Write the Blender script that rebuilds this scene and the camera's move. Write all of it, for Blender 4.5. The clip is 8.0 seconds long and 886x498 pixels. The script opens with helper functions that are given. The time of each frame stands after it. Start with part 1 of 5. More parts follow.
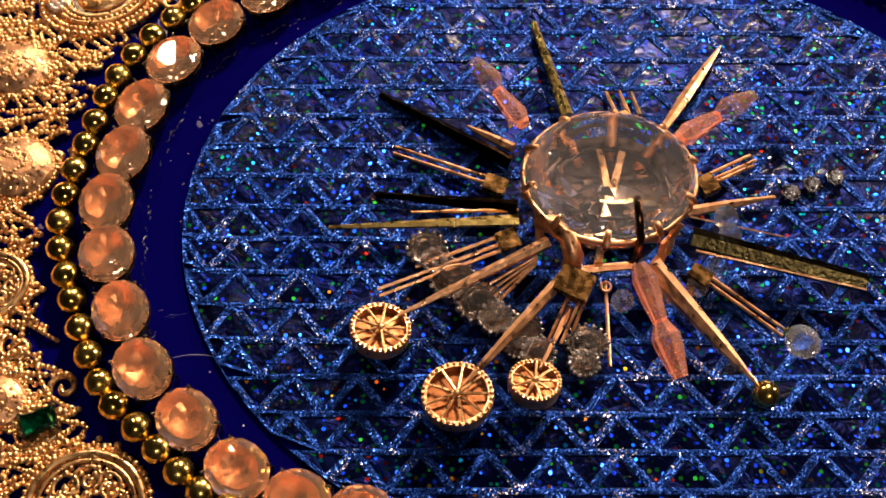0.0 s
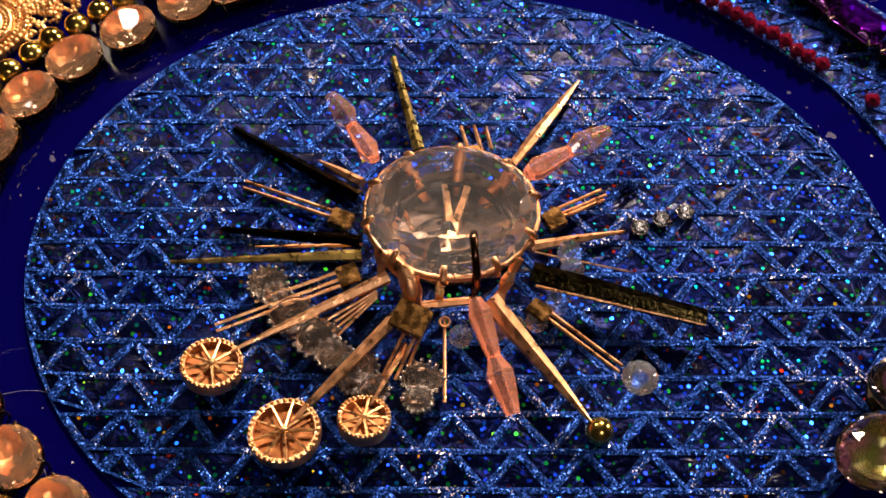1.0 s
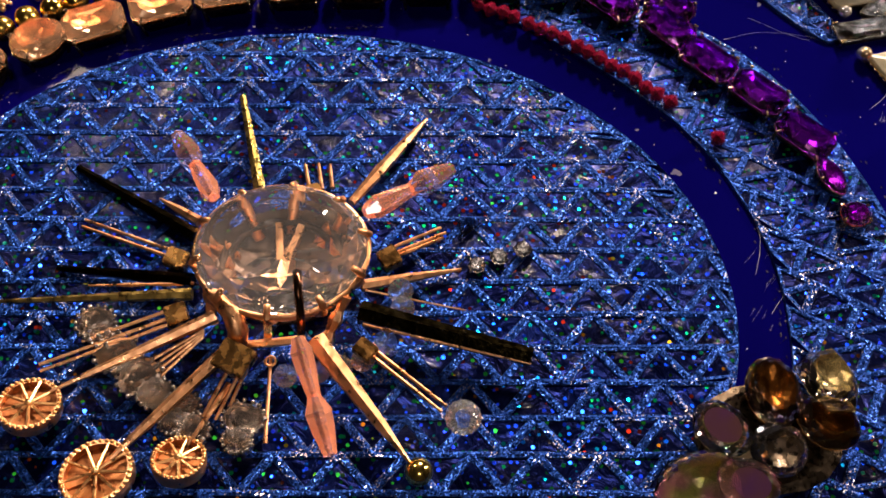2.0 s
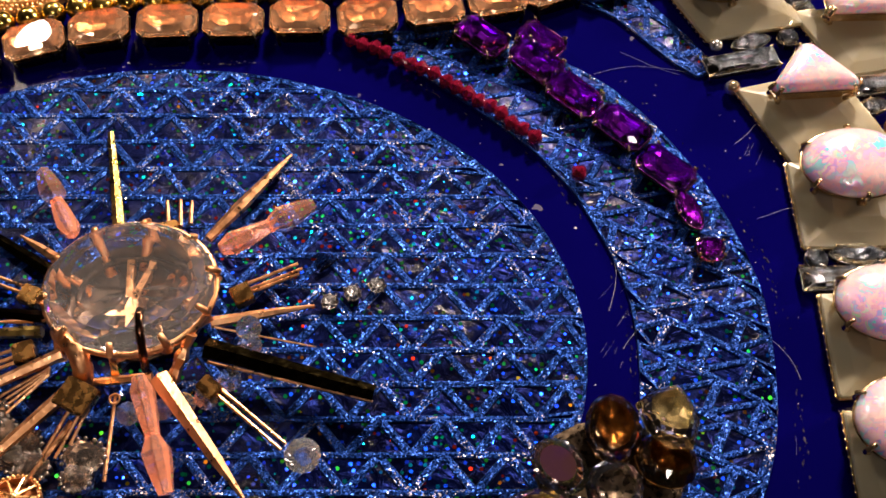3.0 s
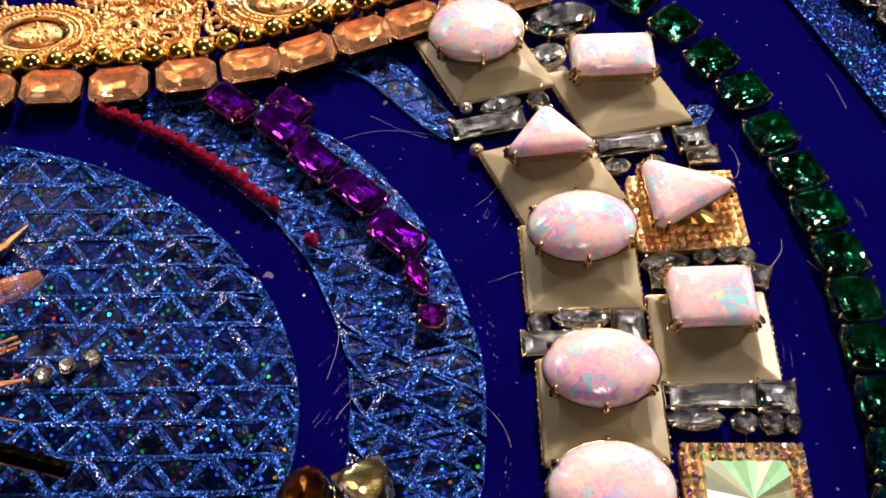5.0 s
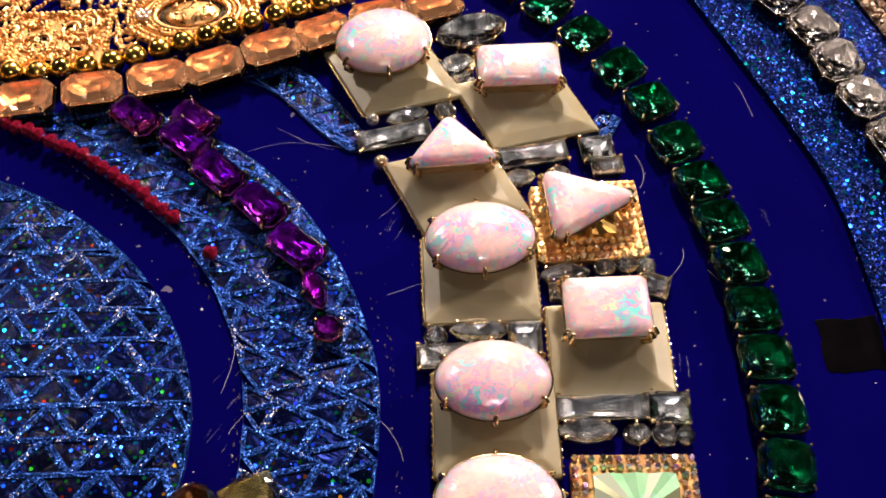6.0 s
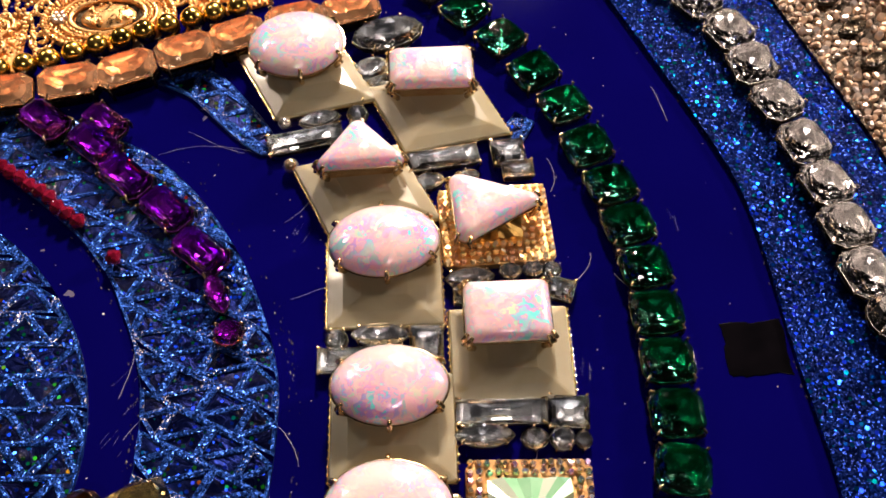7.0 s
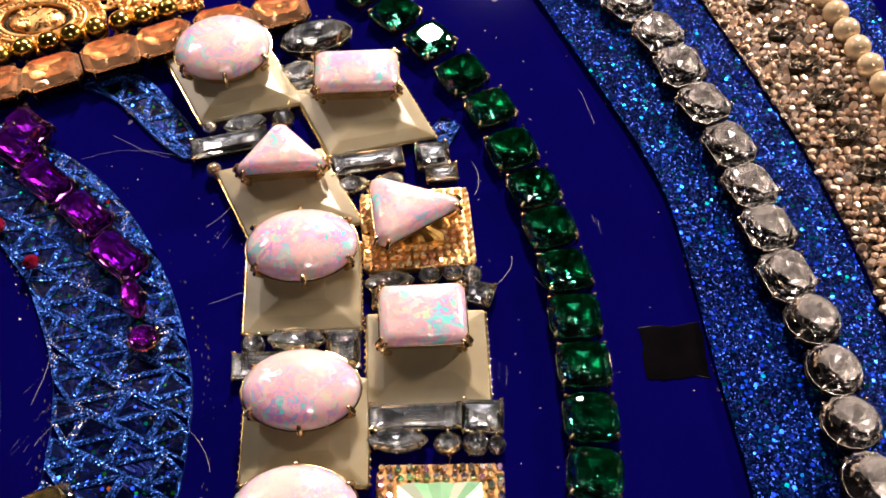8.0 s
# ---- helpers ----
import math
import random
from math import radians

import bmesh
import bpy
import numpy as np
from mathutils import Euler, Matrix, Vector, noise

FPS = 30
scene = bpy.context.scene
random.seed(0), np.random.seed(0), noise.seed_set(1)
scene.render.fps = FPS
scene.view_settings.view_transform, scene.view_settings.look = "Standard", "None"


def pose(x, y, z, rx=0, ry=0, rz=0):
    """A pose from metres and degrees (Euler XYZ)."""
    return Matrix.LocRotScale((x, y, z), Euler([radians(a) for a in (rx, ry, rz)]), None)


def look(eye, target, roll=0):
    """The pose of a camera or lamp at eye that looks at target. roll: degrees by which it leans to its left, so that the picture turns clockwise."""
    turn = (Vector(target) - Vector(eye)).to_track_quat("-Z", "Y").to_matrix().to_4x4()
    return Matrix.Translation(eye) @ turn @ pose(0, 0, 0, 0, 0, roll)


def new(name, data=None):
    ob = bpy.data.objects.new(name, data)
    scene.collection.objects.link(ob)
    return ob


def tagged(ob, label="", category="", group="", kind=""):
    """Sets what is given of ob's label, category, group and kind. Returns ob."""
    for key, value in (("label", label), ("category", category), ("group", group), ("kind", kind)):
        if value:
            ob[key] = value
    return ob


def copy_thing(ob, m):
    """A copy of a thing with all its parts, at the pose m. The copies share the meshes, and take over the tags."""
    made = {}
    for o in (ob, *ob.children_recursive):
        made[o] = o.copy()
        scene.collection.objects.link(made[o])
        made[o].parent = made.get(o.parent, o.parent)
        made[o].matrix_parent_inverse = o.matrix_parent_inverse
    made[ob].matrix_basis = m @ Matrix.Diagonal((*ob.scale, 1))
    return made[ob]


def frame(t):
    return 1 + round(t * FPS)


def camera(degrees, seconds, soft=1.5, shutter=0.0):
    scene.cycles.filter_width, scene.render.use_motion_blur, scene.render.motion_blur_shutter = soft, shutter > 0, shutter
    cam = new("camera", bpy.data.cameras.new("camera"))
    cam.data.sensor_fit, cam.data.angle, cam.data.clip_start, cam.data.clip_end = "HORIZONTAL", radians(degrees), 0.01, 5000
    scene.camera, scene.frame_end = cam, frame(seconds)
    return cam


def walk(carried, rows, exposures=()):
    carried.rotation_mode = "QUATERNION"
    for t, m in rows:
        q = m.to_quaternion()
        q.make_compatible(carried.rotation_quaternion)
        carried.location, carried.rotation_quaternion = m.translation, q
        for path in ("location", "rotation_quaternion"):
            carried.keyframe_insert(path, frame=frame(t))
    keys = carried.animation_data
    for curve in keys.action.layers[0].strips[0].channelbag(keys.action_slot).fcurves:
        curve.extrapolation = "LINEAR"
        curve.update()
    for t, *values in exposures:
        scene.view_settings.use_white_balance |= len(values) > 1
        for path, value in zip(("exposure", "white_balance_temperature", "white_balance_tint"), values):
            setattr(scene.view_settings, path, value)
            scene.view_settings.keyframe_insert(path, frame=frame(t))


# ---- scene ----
cam = camera(47.0, 8.0, soft=1.65)
ROWS = [
    (0, 0.00039, -0.00155, 0.17449, 23.394, -0.536, 0.003),
    (0.5, 0.01539, -0.00112, 0.1742, 24.001, -0.401, 0.095),
    (1, 0.02982, -0.0007, 0.17402, 25.211, -0.401, 0.091),
    (1.5, 0.04538, -0.0003, 0.17357, 26.366, -0.474, -0.012),
    (3, 0.08983, 0.0032, 0.17627, 28.091, 0.115, 0.016),
    (3.5, 0.10386, 0.00495, 0.17733, 28.819, 0.343, -0.145),
    (4, 0.11646, 0.00581, 0.17754, 29.559, 0.629, -0.265),
    (4.5, 0.13077, 0.00671, 0.17755, 30.094, 0.582, -0.508),
    (6, 0.16169, 0.00855, 0.17722, 30.851, 0.342, -1.445),
    (6.5, 0.16951, 0.00857, 0.17661, 30.951, 0.187, -1.562),
    (7, 0.17899, 0.00841, 0.17609, 31.136, 0.02, -1.73),
    (7.5, 0.18696, 0.00831, 0.17574, 31.264, -0.05, -1.859),
    (8, 0.19375, 0.00833, 0.1754, 31.366, -0.168, -2.008),
]
walk(cam, [(t, pose(x, y, z, rx, ry, rz)) for t, x, y, z, rx, ry, rz in ROWS], [(0, -0.08), (1.5, 0.0), (3.0, 0.15), (8, 0.15)])

# ---- room, lamps and exposure ----
MM = 0.001
world = bpy.data.worlds.new("room_air")
world.use_nodes = True
world.node_tree.nodes["Background"].inputs[0].default_value = (0.05, 0.055, 0.075, 1)
world.node_tree.nodes["Background"].inputs[1].default_value = 0.35
scene.world = world


def lamp(name, eye, target, watts, size, colour):
    data = bpy.data.lights.new(name, "AREA")
    data.shape, data.size, data.energy, data.color = "DISK", size, watts, colour
    ob = new(name, data)
    ob.matrix_world = look(eye, target)
    return ob


lamp("spot_lamp_key", (-0.17, 0.40, 0.36), (0.06, 0.13, 0), 0.65, 0.042, (1.0, 0.80, 0.64))
lamp("spot_lamp_side", (1.02, 0.52, 0.44), (0.12, 0.11, 0), 7.5, 0.10, (1.0, 0.78, 0.64))
lamp("spot_lamp_back", (0.29, 0.96, 0.66), (0.13, 0.14, 0), 22.5, 0.13, (1.0, 0.78, 0.63))
# added weak fill from the front, lifts the opal and agate faces; no known source
lamp("fill_light_front", (0.30, -0.75, 1.35), (0.15, 0.10, 0), 2.8, 0.20, (1.0, 0.84, 0.76))

# ---- materials ----


class Nodes:
    """A material with a Principled shader and short calls for its nodes."""

    def __init__(self, name):
        self.mat = bpy.data.materials.new(name)
        self.mat.use_nodes = True
        self.tree = self.mat.node_tree
        self.bsdf = self.tree.nodes["Principled BSDF"]
        self.place = self.tree.nodes.new("ShaderNodeTexCoord").outputs["Object"]
        self.pos = self.tree.nodes.new("ShaderNodeNewGeometry").outputs["Position"]

    def put(self, **values):
        for key, value in values.items():
            socket = self.bsdf.inputs[key.replace("_", " ")]
            if isinstance(value, bpy.types.NodeSocket):
                self.tree.links.new(value, socket)
            else:
                socket.default_value = (*value, 1) if socket.type == "RGBA" else value
        return self

    def node(self, kind, links=(), **props):
        n = self.tree.nodes.new(kind)
        for key, value in props.items():
            setattr(n, key, value)
        for key, value in dict(links).items():
            if isinstance(value, bpy.types.NodeSocket):
                self.tree.links.new(value, n.inputs[key])
            else:
                n.inputs[key].default_value = value
        return n

    def noise(self, mm, detail=4.0, where=None, distortion=0.0):
        return self.node("ShaderNodeTexNoise", {"Vector": where or self.pos, "Scale": 1000.0 / mm, "Detail": detail, "Distortion": distortion}).outputs["Fac"]

    def cells(self, mm, feature="F1"):
        return self.node("ShaderNodeTexVoronoi", {"Vector": self.pos, "Scale": 1000.0 / mm}, feature=feature)

    def ramp(self, fac, *stops):
        n = self.node("ShaderNodeValToRGB", {"Fac": fac})
        ramp = n.color_ramp
        while len(ramp.elements) < len(stops):
            ramp.elements.new(0.5)
        for e, (at, colour) in zip(ramp.elements, stops):
            e.position, e.color = at, (*colour, 1)
        return n.outputs["Color"]

    def mix(self, fac, a, b, blend="MIX"):
        n = self.node("ShaderNodeMix", data_type="RGBA", blend_type=blend)
        for key, value in ((0, fac), (6, a), (7, b)):
            if isinstance(value, bpy.types.NodeSocket):
                self.tree.links.new(value, n.inputs[key])
            else:
                n.inputs[key].default_value = (*value, 1) if isinstance(value, tuple) else value
        return n.outputs[2]

    def math(self, op, a, b=0.0):
        return self.node("ShaderNodeMath", {0: a, 1: b}, operation=op).outputs[0]

    def bump(self, height, mm, strength=1.0):
        n = self.node("ShaderNodeBump", {"Height": height, "Strength": strength, "Distance": mm * MM})
        self.put(Normal=n.outputs["Normal"])
        return self

    def flakes(self, colour, amount):
        """Normals thrown about by a random colour, as glitter lies."""
        geo = self.node("ShaderNodeNewGeometry")
        off = self.node("ShaderNodeVectorMath", {0: colour, 1: (0.5, 0.5, 0.5)}, operation="SUBTRACT").outputs[0]
        big = self.node("ShaderNodeVectorMath", {0: off, 3: amount}, operation="SCALE").outputs[0]
        add = self.node("ShaderNodeVectorMath", {0: big, 1: geo.outputs["Normal"]}, operation="ADD").outputs[0]
        return self.node("ShaderNodeVectorMath", {0: add}, operation="NORMALIZE").outputs[0]


def parted(n, colour):
    return n.node("ShaderNodeSeparateColor", {0: colour}).outputs


def metal(name, colour, dark, rough=0.22, grain=0.6, dents=0.05):
    n = Nodes(name)
    fac = n.noise(grain * 6, 5)
    n.put(Base_Color=n.ramp(fac, (0.3, dark), (0.62, colour)), Metallic=1.0)
    n.put(Roughness=n.node("ShaderNodeMapRange", {0: n.noise(grain * 2, 3), 1: 0.3, 2: 0.7, 3: rough * 0.6, 4: rough * 1.5}).outputs[0])
    n.bump(n.noise(grain, 3), dents)
    return n.mat


def glass(name, colour, rough=0.02, ior=1.54, film=0.0, tint=None, clear=1.0):
    n = Nodes(name)
    n.put(Base_Color=n.ramp(n.noise(4, 3), (0.3, colour), (0.7, tint or colour)), Transmission_Weight=clear, Roughness=rough, IOR=ior)
    if film:
        n.put(Thin_Film_Thickness=film, Thin_Film_IOR=1.7)
    n.bump(n.noise(1.5, 2), 0.008, 0.2)
    return n.mat


def foil(name, colour, dark, rough=0.3, metallic=0.95):
    n = Nodes(name)
    n.put(Base_Color=n.ramp(n.noise(2.5, 4), (0.35, dark), (0.65, colour)), Metallic=metallic, Roughness=rough)
    n.bump(n.noise(1.2, 2), 0.012, 0.3)
    return n.mat


def glitter(name, deep, mid, silver, grain, spread, share):
    """Fine flakes, most of them coloured, some bare silver, in clumps."""
    n = Nodes(name)
    cell = n.cells(grain)
    rgb = parted(n, cell.outputs["Color"])
    hue = n.ramp(rgb[0], (0.0, deep), (0.55, mid), (0.95, tuple(min(1, c * 1.5) for c in mid)))
    clump = n.noise(9, 3)
    pale = n.math("GREATER_THAN", n.math("ADD", rgb[1], n.math("MULTIPLY", clump, 0.9)), 2 - share)
    n.put(Base_Color=n.mix(pale, hue, silver), Metallic=0.75, Roughness=0.34)
    n.put(Normal=n.flakes(cell.outputs["Color"], spread))
    return n.mat


def holographic(name, deep, pale, dot, share, hues, size=0.30, body=0.55, fine=0.0, coat=0.0):
    """Crinkled foil under clear resin with scattered hologram flakes of every hue."""
    n = Nodes(name)
    crease = n.noise(5, 6, distortion=1.2)
    base = n.ramp(n.noise(11, 5, distortion=0.8), (0.35, deep), (0.72, pale))
    cell = n.cells(dot)
    rgb = parted(n, cell.outputs["Color"])
    round_dot = n.math("LESS_THAN", cell.outputs["Distance"], size)
    chosen = n.math("MULTIPLY", round_dot, n.math("LESS_THAN", rgb[2], share))
    zone = n.noise(60, 2)
    hue = n.math("ADD", n.math("MULTIPLY", rgb[1], 0.75), n.math("MULTIPLY", n.math("SUBTRACT", zone, 0.5), 0.9))
    colour = n.ramp(hue, *hues)
    n.put(Base_Color=n.mix(chosen, base, colour), Metallic=n.node("ShaderNodeMapRange", {0: chosen, 3: body, 4: 1.0}).outputs[0], Roughness=0.30)
    wavy = n.node("ShaderNodeBump", {"Height": crease, "Strength": 0.9, "Distance": 1.2 * MM}).outputs["Normal"]
    if fine:
        wavy = n.flakes(n.cells(fine).outputs["Color"], 1.3)
    flat = n.flakes(cell.outputs["Color"], 0.85)
    mixed = n.node("ShaderNodeMix", {0: chosen, 4: wavy, 5: flat}, data_type="VECTOR").outputs[1]
    n.put(Normal=mixed, Specular_IOR_Level=0.15, Coat_Roughness=0.2)
    crinkle = n.node("ShaderNodeBump", {"Height": n.noise(7, 5, distortion=1.5), "Strength": 1.0, "Distance": 0.9 * MM}).outputs["Normal"]
    loose = n.node("ShaderNodeMapRange", {0: n.noise(16, 3), 1: 0.46, 2: 0.66, 3: 0.0, 4: coat}).outputs[0]
    n.put(Coat_Normal=crinkle, Coat_Weight=loose)
    return n.mat


def opal_stone(name, seed):
    n = Nodes(name)
    moved = n.node("ShaderNodeVectorMath", {0: n.pos, 1: (seed * 0.31, seed * 0.17, seed * 0.05)}, operation="ADD").outputs[0]
    flame = n.node("ShaderNodeTexVoronoi", {"Vector": n.node("ShaderNodeVectorMath", {0: moved, 1: n.node("ShaderNodeVectorMath", {0: n.node("ShaderNodeTexNoise", {"Vector": moved, "Scale": 220.0, "Detail": 3.0}).outputs["Color"], 3: 0.016}, operation="SCALE").outputs[0]}, operation="ADD").outputs[0], "Scale": 560.0, "Smoothness": 0.55}, feature="SMOOTH_F1")
    rgb = parted(n, flame.outputs["Color"])
    play = n.ramp(rgb[0], (0.10, (0.22, 0.86, 0.90)), (0.26, (0.62, 0.42, 0.98)), (0.42, (0.95, 0.45, 0.70)), (0.56, (0.95, 0.66, 0.68)), (0.72, (0.90, 0.46, 0.80)), (0.86, (0.46, 0.94, 0.58)), (0.95, (0.36, 0.58, 1.0)))
    where = n.node("ShaderNodeMapRange", {0: n.noise(9, 3, where=moved), 1: 0.36, 2: 0.60, 3: 0.10, 4: 1.0}).outputs[0]
    milk = n.ramp(n.noise(6, 4, where=moved), (0.3, (0.92, 0.54, 0.54)), (0.7, (0.93, 0.66, 0.66)))
    n.put(Base_Color=n.mix(where, milk, play), Metallic=n.math("MULTIPLY", where, 0.10), Normal=n.flakes(flame.outputs["Color"], 0.16), Roughness=0.2, Coat_Weight=1.0, Coat_Roughness=0.03, Subsurface_Weight=0.85, Subsurface_Radius=(0.007, 0.005, 0.005), Subsurface_Scale=1.0)
    return n.mat


GOLD = metal("gold_plate", (1.0, 0.63, 0.29), (0.76, 0.41, 0.16), 0.34, 0.5)
GOLD_BEAD = metal("polished_gold_bead", (0.90, 0.64, 0.16), (0.80, 0.52, 0.11), 0.19, 1.5, 0.01)
PALE_GOLD = metal("pale_gold_prong", (0.95, 0.72, 0.42), (0.65, 0.42, 0.2), 0.18, 0.6)
COPPER = metal("rose_copper", (0.97, 0.53, 0.27), (0.66, 0.31, 0.13), 0.36, 0.9, 0.12)
OLIVE = metal("dark_olive_brass", (0.045, 0.034, 0.012), (0.022, 0.017, 0.007), 0.16, 0.8, 0.08)
SILVER = metal("rhinestone_silver", (0.66, 0.55, 0.46), (0.20, 0.15, 0.12), 0.2, 0.5)
BLACKED = metal("tarnished_setting", (0.16, 0.12, 0.08), (0.03, 0.022, 0.016), 0.3, 0.6)
CLEAR = glass("clear_crystal", (0.96, 0.97, 1.0))
AMBER = glass("peach_crystal", (1.0, 0.72, 0.50), tint=(1.0, 0.66, 0.44), clear=0.96)
PEACH = glass("salmon_crystal", (1.0, 0.56, 0.40), 0.015, tint=(1.0, 0.46, 0.30), clear=0.84)
AB_BEAD = glass("aurora_bead", (0.80, 0.95, 0.86), 0.02, film=480.0, tint=(0.95, 0.82, 0.92), clear=0.96)
CLOUD = glass("cloudy_crystal", (0.88, 0.86, 0.85), 0.02, clear=0.985)
GEM = glass("veiled_crystal", (0.93, 0.92, 0.92), 0.02, clear=0.975)
GREEN = glass("emerald_crystal", (0.10, 0.72, 0.46))
VIOLET = glass("violet_crystal", (0.42, 0.10, 0.88), tint=(0.55, 0.08, 0.80))
AURORA = glass("aurora_crystal", (0.95, 0.88, 0.80), film=420.0)
SMOKE = glass("smoky_crystal", (0.50, 0.36, 0.24))
FOIL_CLEAR = foil("silver_foil", (0.94, 0.90, 0.87), (0.74, 0.71, 0.69), 0.14, 0.9)
FOIL_AMBER = foil("amber_foil", (0.86, 0.46, 0.24), (0.30, 0.16, 0.08), 0.20, 0.85)
FOIL_SMOKED = foil("smoked_foil", (0.72, 0.78, 0.84), (0.13, 0.15, 0.18), 0.12, 0.9)
FOIL_GREEN = foil("green_foil", (0.018, 0.21, 0.135), (0.0015, 0.02, 0.015), 0.14)
FOIL_VIOLET = foil("violet_foil", (0.85, 0.22, 1.0), (0.15, 0.016, 0.32), 0.12)
FOIL_MAGENTA = foil("magenta_foil", (1.0, 0.34, 0.95), (0.45, 0.10, 0.45), 0.14)
FOIL_GOLD = foil("gold_foil", (0.80, 0.52, 0.16), (0.35, 0.20, 0.06))
FOIL_AURORA = foil("aurora_foil", (0.42, 0.38, 0.18), (0.12, 0.10, 0.04), 0.2)
NET = glitter("blue_glitter", (0.004, 0.020, 0.13), (0.012, 0.062, 0.33), (0.54, 0.49, 0.55), 0.25, 1.4, 0.55)
MANY_HUES = [(0.0, (0.6, 0.03, 0.01)), (0.03, (0.6, 0.22, 0.01)), (0.07, (0.04, 0.55, 0.03)), (0.26, (0.0, 0.5, 0.16)), (0.34, (0.0, 0.32, 0.5)), (0.42, (0.004, 0.06, 0.8)), (0.9, (0.01, 0.02, 0.65))]
BLUE_HUES = [(0.0, (0.0, 0.35, 0.30)), (0.16, (0.0, 0.22, 0.6)), (0.34, (0.004, 0.05, 0.75)), (0.9, (0.01, 0.02, 0.7))]
PIT = holographic("hologram_foil", (0.0006, 0.0016, 0.022), (0.003, 0.009, 0.085), 1.3, 0.62, MANY_HUES, 0.30, 0.85, 0.0, 0.42)
BAND = holographic("bright_hologram_glitter", (0.001, 0.006, 0.06), (0.004, 0.022, 0.20), 1.3, 0.85, BLUE_HUES, 0.34, 0.85, 0.30)
OPALS = [opal_stone("pink_opal", k) for k in range(3)]


def blue_glass():
    n = Nodes("deep_blue_glass")
    dust = n.math("GREATER_THAN", n.noise(7, 9), 0.70)
    speck = n.math("LESS_THAN", n.cells(3.2).outputs["Distance"], 0.05)
    dirty = n.math("MAXIMUM", n.math("MULTIPLY", dust, 0.35), n.math("MULTIPLY", speck, 0.8))
    base = n.ramp(n.noise(70, 3), (0.3, (0.0012, 0.0007, 0.052)), (0.7, (0.0018, 0.0010, 0.085)))
    n.put(Base_Color=n.mix(dirty, base, (0.30, 0.28, 0.36)), Metallic=0.0, Roughness=n.node("ShaderNodeMapRange", {0: dirty, 3: 0.05, 4: 0.6}).outputs[0], Specular_IOR_Level=0.015)
    n.bump(n.noise(25, 3), 0.08, 0.25)
    return n.mat


def agate():
    n = Nodes("grey_agate")
    fac = n.noise(14, 5, distortion=0.7)
    n.put(Base_Color=n.ramp(fac, (0.3, (0.27, 0.24, 0.16)), (0.55, (0.33, 0.30, 0.21)), (0.8, (0.30, 0.295, 0.22))), Roughness=0.30, Subsurface_Weight=0.8, Subsurface_Radius=(0.006, 0.005, 0.0035), Subsurface_Scale=1.0, Coat_Weight=0.15)
    n.bump(n.noise(8, 4), 0.08, 0.4)
    return n.mat


def plain(name, a, b, mm, rough):
    n = Nodes(name)
    n.put(Base_Color=n.ramp(n.noise(mm, 6), (0.3, a), (0.7, b)), Roughness=rough)
    n.bump(n.noise(mm * 0.2, 4), mm * 0.01, 0.4)
    return n.mat


BLUE = blue_glass()
AGATE = agate()
BLACK = plain("black_resin", (0.0012, 0.0012, 0.002), (0.003, 0.0025, 0.004), 6, 0.12)
PEARL = Nodes("cream_pearl")
PEARL.put(Base_Color=PEARL.ramp(PEARL.noise(5, 3), (0.3, (0.72, 0.56, 0.36)), (0.7, (0.82, 0.68, 0.48))), Roughness=0.16, Coat_Weight=0.8, Metallic=0.25)
PEARL = PEARL.mat
PLASTER = plain("dark_plaster", (0.018, 0.018, 0.022), (0.026, 0.026, 0.03), 300, 0.9)
BOARD = plain("dark_floorboard", (0.04, 0.03, 0.025), (0.06, 0.045, 0.035), 200, 0.6)
LINEN = plain("black_felt", (0.01, 0.01, 0.012), (0.02, 0.02, 0.024), 5, 0.95)
FIBRE = plain("grey_fibre", (0.45, 0.44, 0.5), (0.6, 0.6, 0.66), 2, 0.6)

# ---- mesh helpers, in millimetres ----


def finish(name, bm, mats, smooth=False):
    bmesh.ops.recalc_face_normals(bm, faces=bm.faces)
    for f in bm.faces:
        f.smooth = smooth
    data = bpy.data.meshes.new(name)
    bm.to_mesh(data)
    bm.free()
    data.transform(Matrix.Diagonal((MM, MM, MM, 1)))
    for m in mats if isinstance(mats, (list, tuple)) else [mats]:
        data.materials.append(m)
    return data


def part(name, bm, mats, parent, label="", smooth=False):
    ob = new(name, finish(name, bm, mats, smooth))
    ob.parent = parent
    return tagged(ob, label)


def spot(x, y, z=0.0, rz=0.0, rx=0.0, ry=0.0):
    return pose(x * MM, y * MM, z * MM, rx, ry, rz)


def thing(name, m, label, category, group=""):
    ob = new(name)
    ob.empty_display_size = 0.005
    ob.matrix_world = m
    return tagged(ob, label, category, group)


def mesh_thing(name, bm, mats, label, category, group="", kind="", m=None, smooth=False):
    ob = new(name, finish(name, bm, mats, smooth))
    if m is not None:
        ob.matrix_world = m
    return tagged(ob, label, category, group, kind)


def box(bm, x0, y0, z0, x1, y1, z1, bevel=0.0):
    made = bmesh.ops.create_cube(bm, size=1.0)["verts"]
    for v in made:
        v.co = Vector(((x0 + x1) / 2 + v.co.x * (x1 - x0), (y0 + y1) / 2 + v.co.y * (y1 - y0), (z0 + z1) / 2 + v.co.z * (z1 - z0)))
    if bevel:
        bmesh.ops.bevel(bm, geom=list({e for v in made for e in v.link_edges}), offset=bevel, segments=2, affect="EDGES")


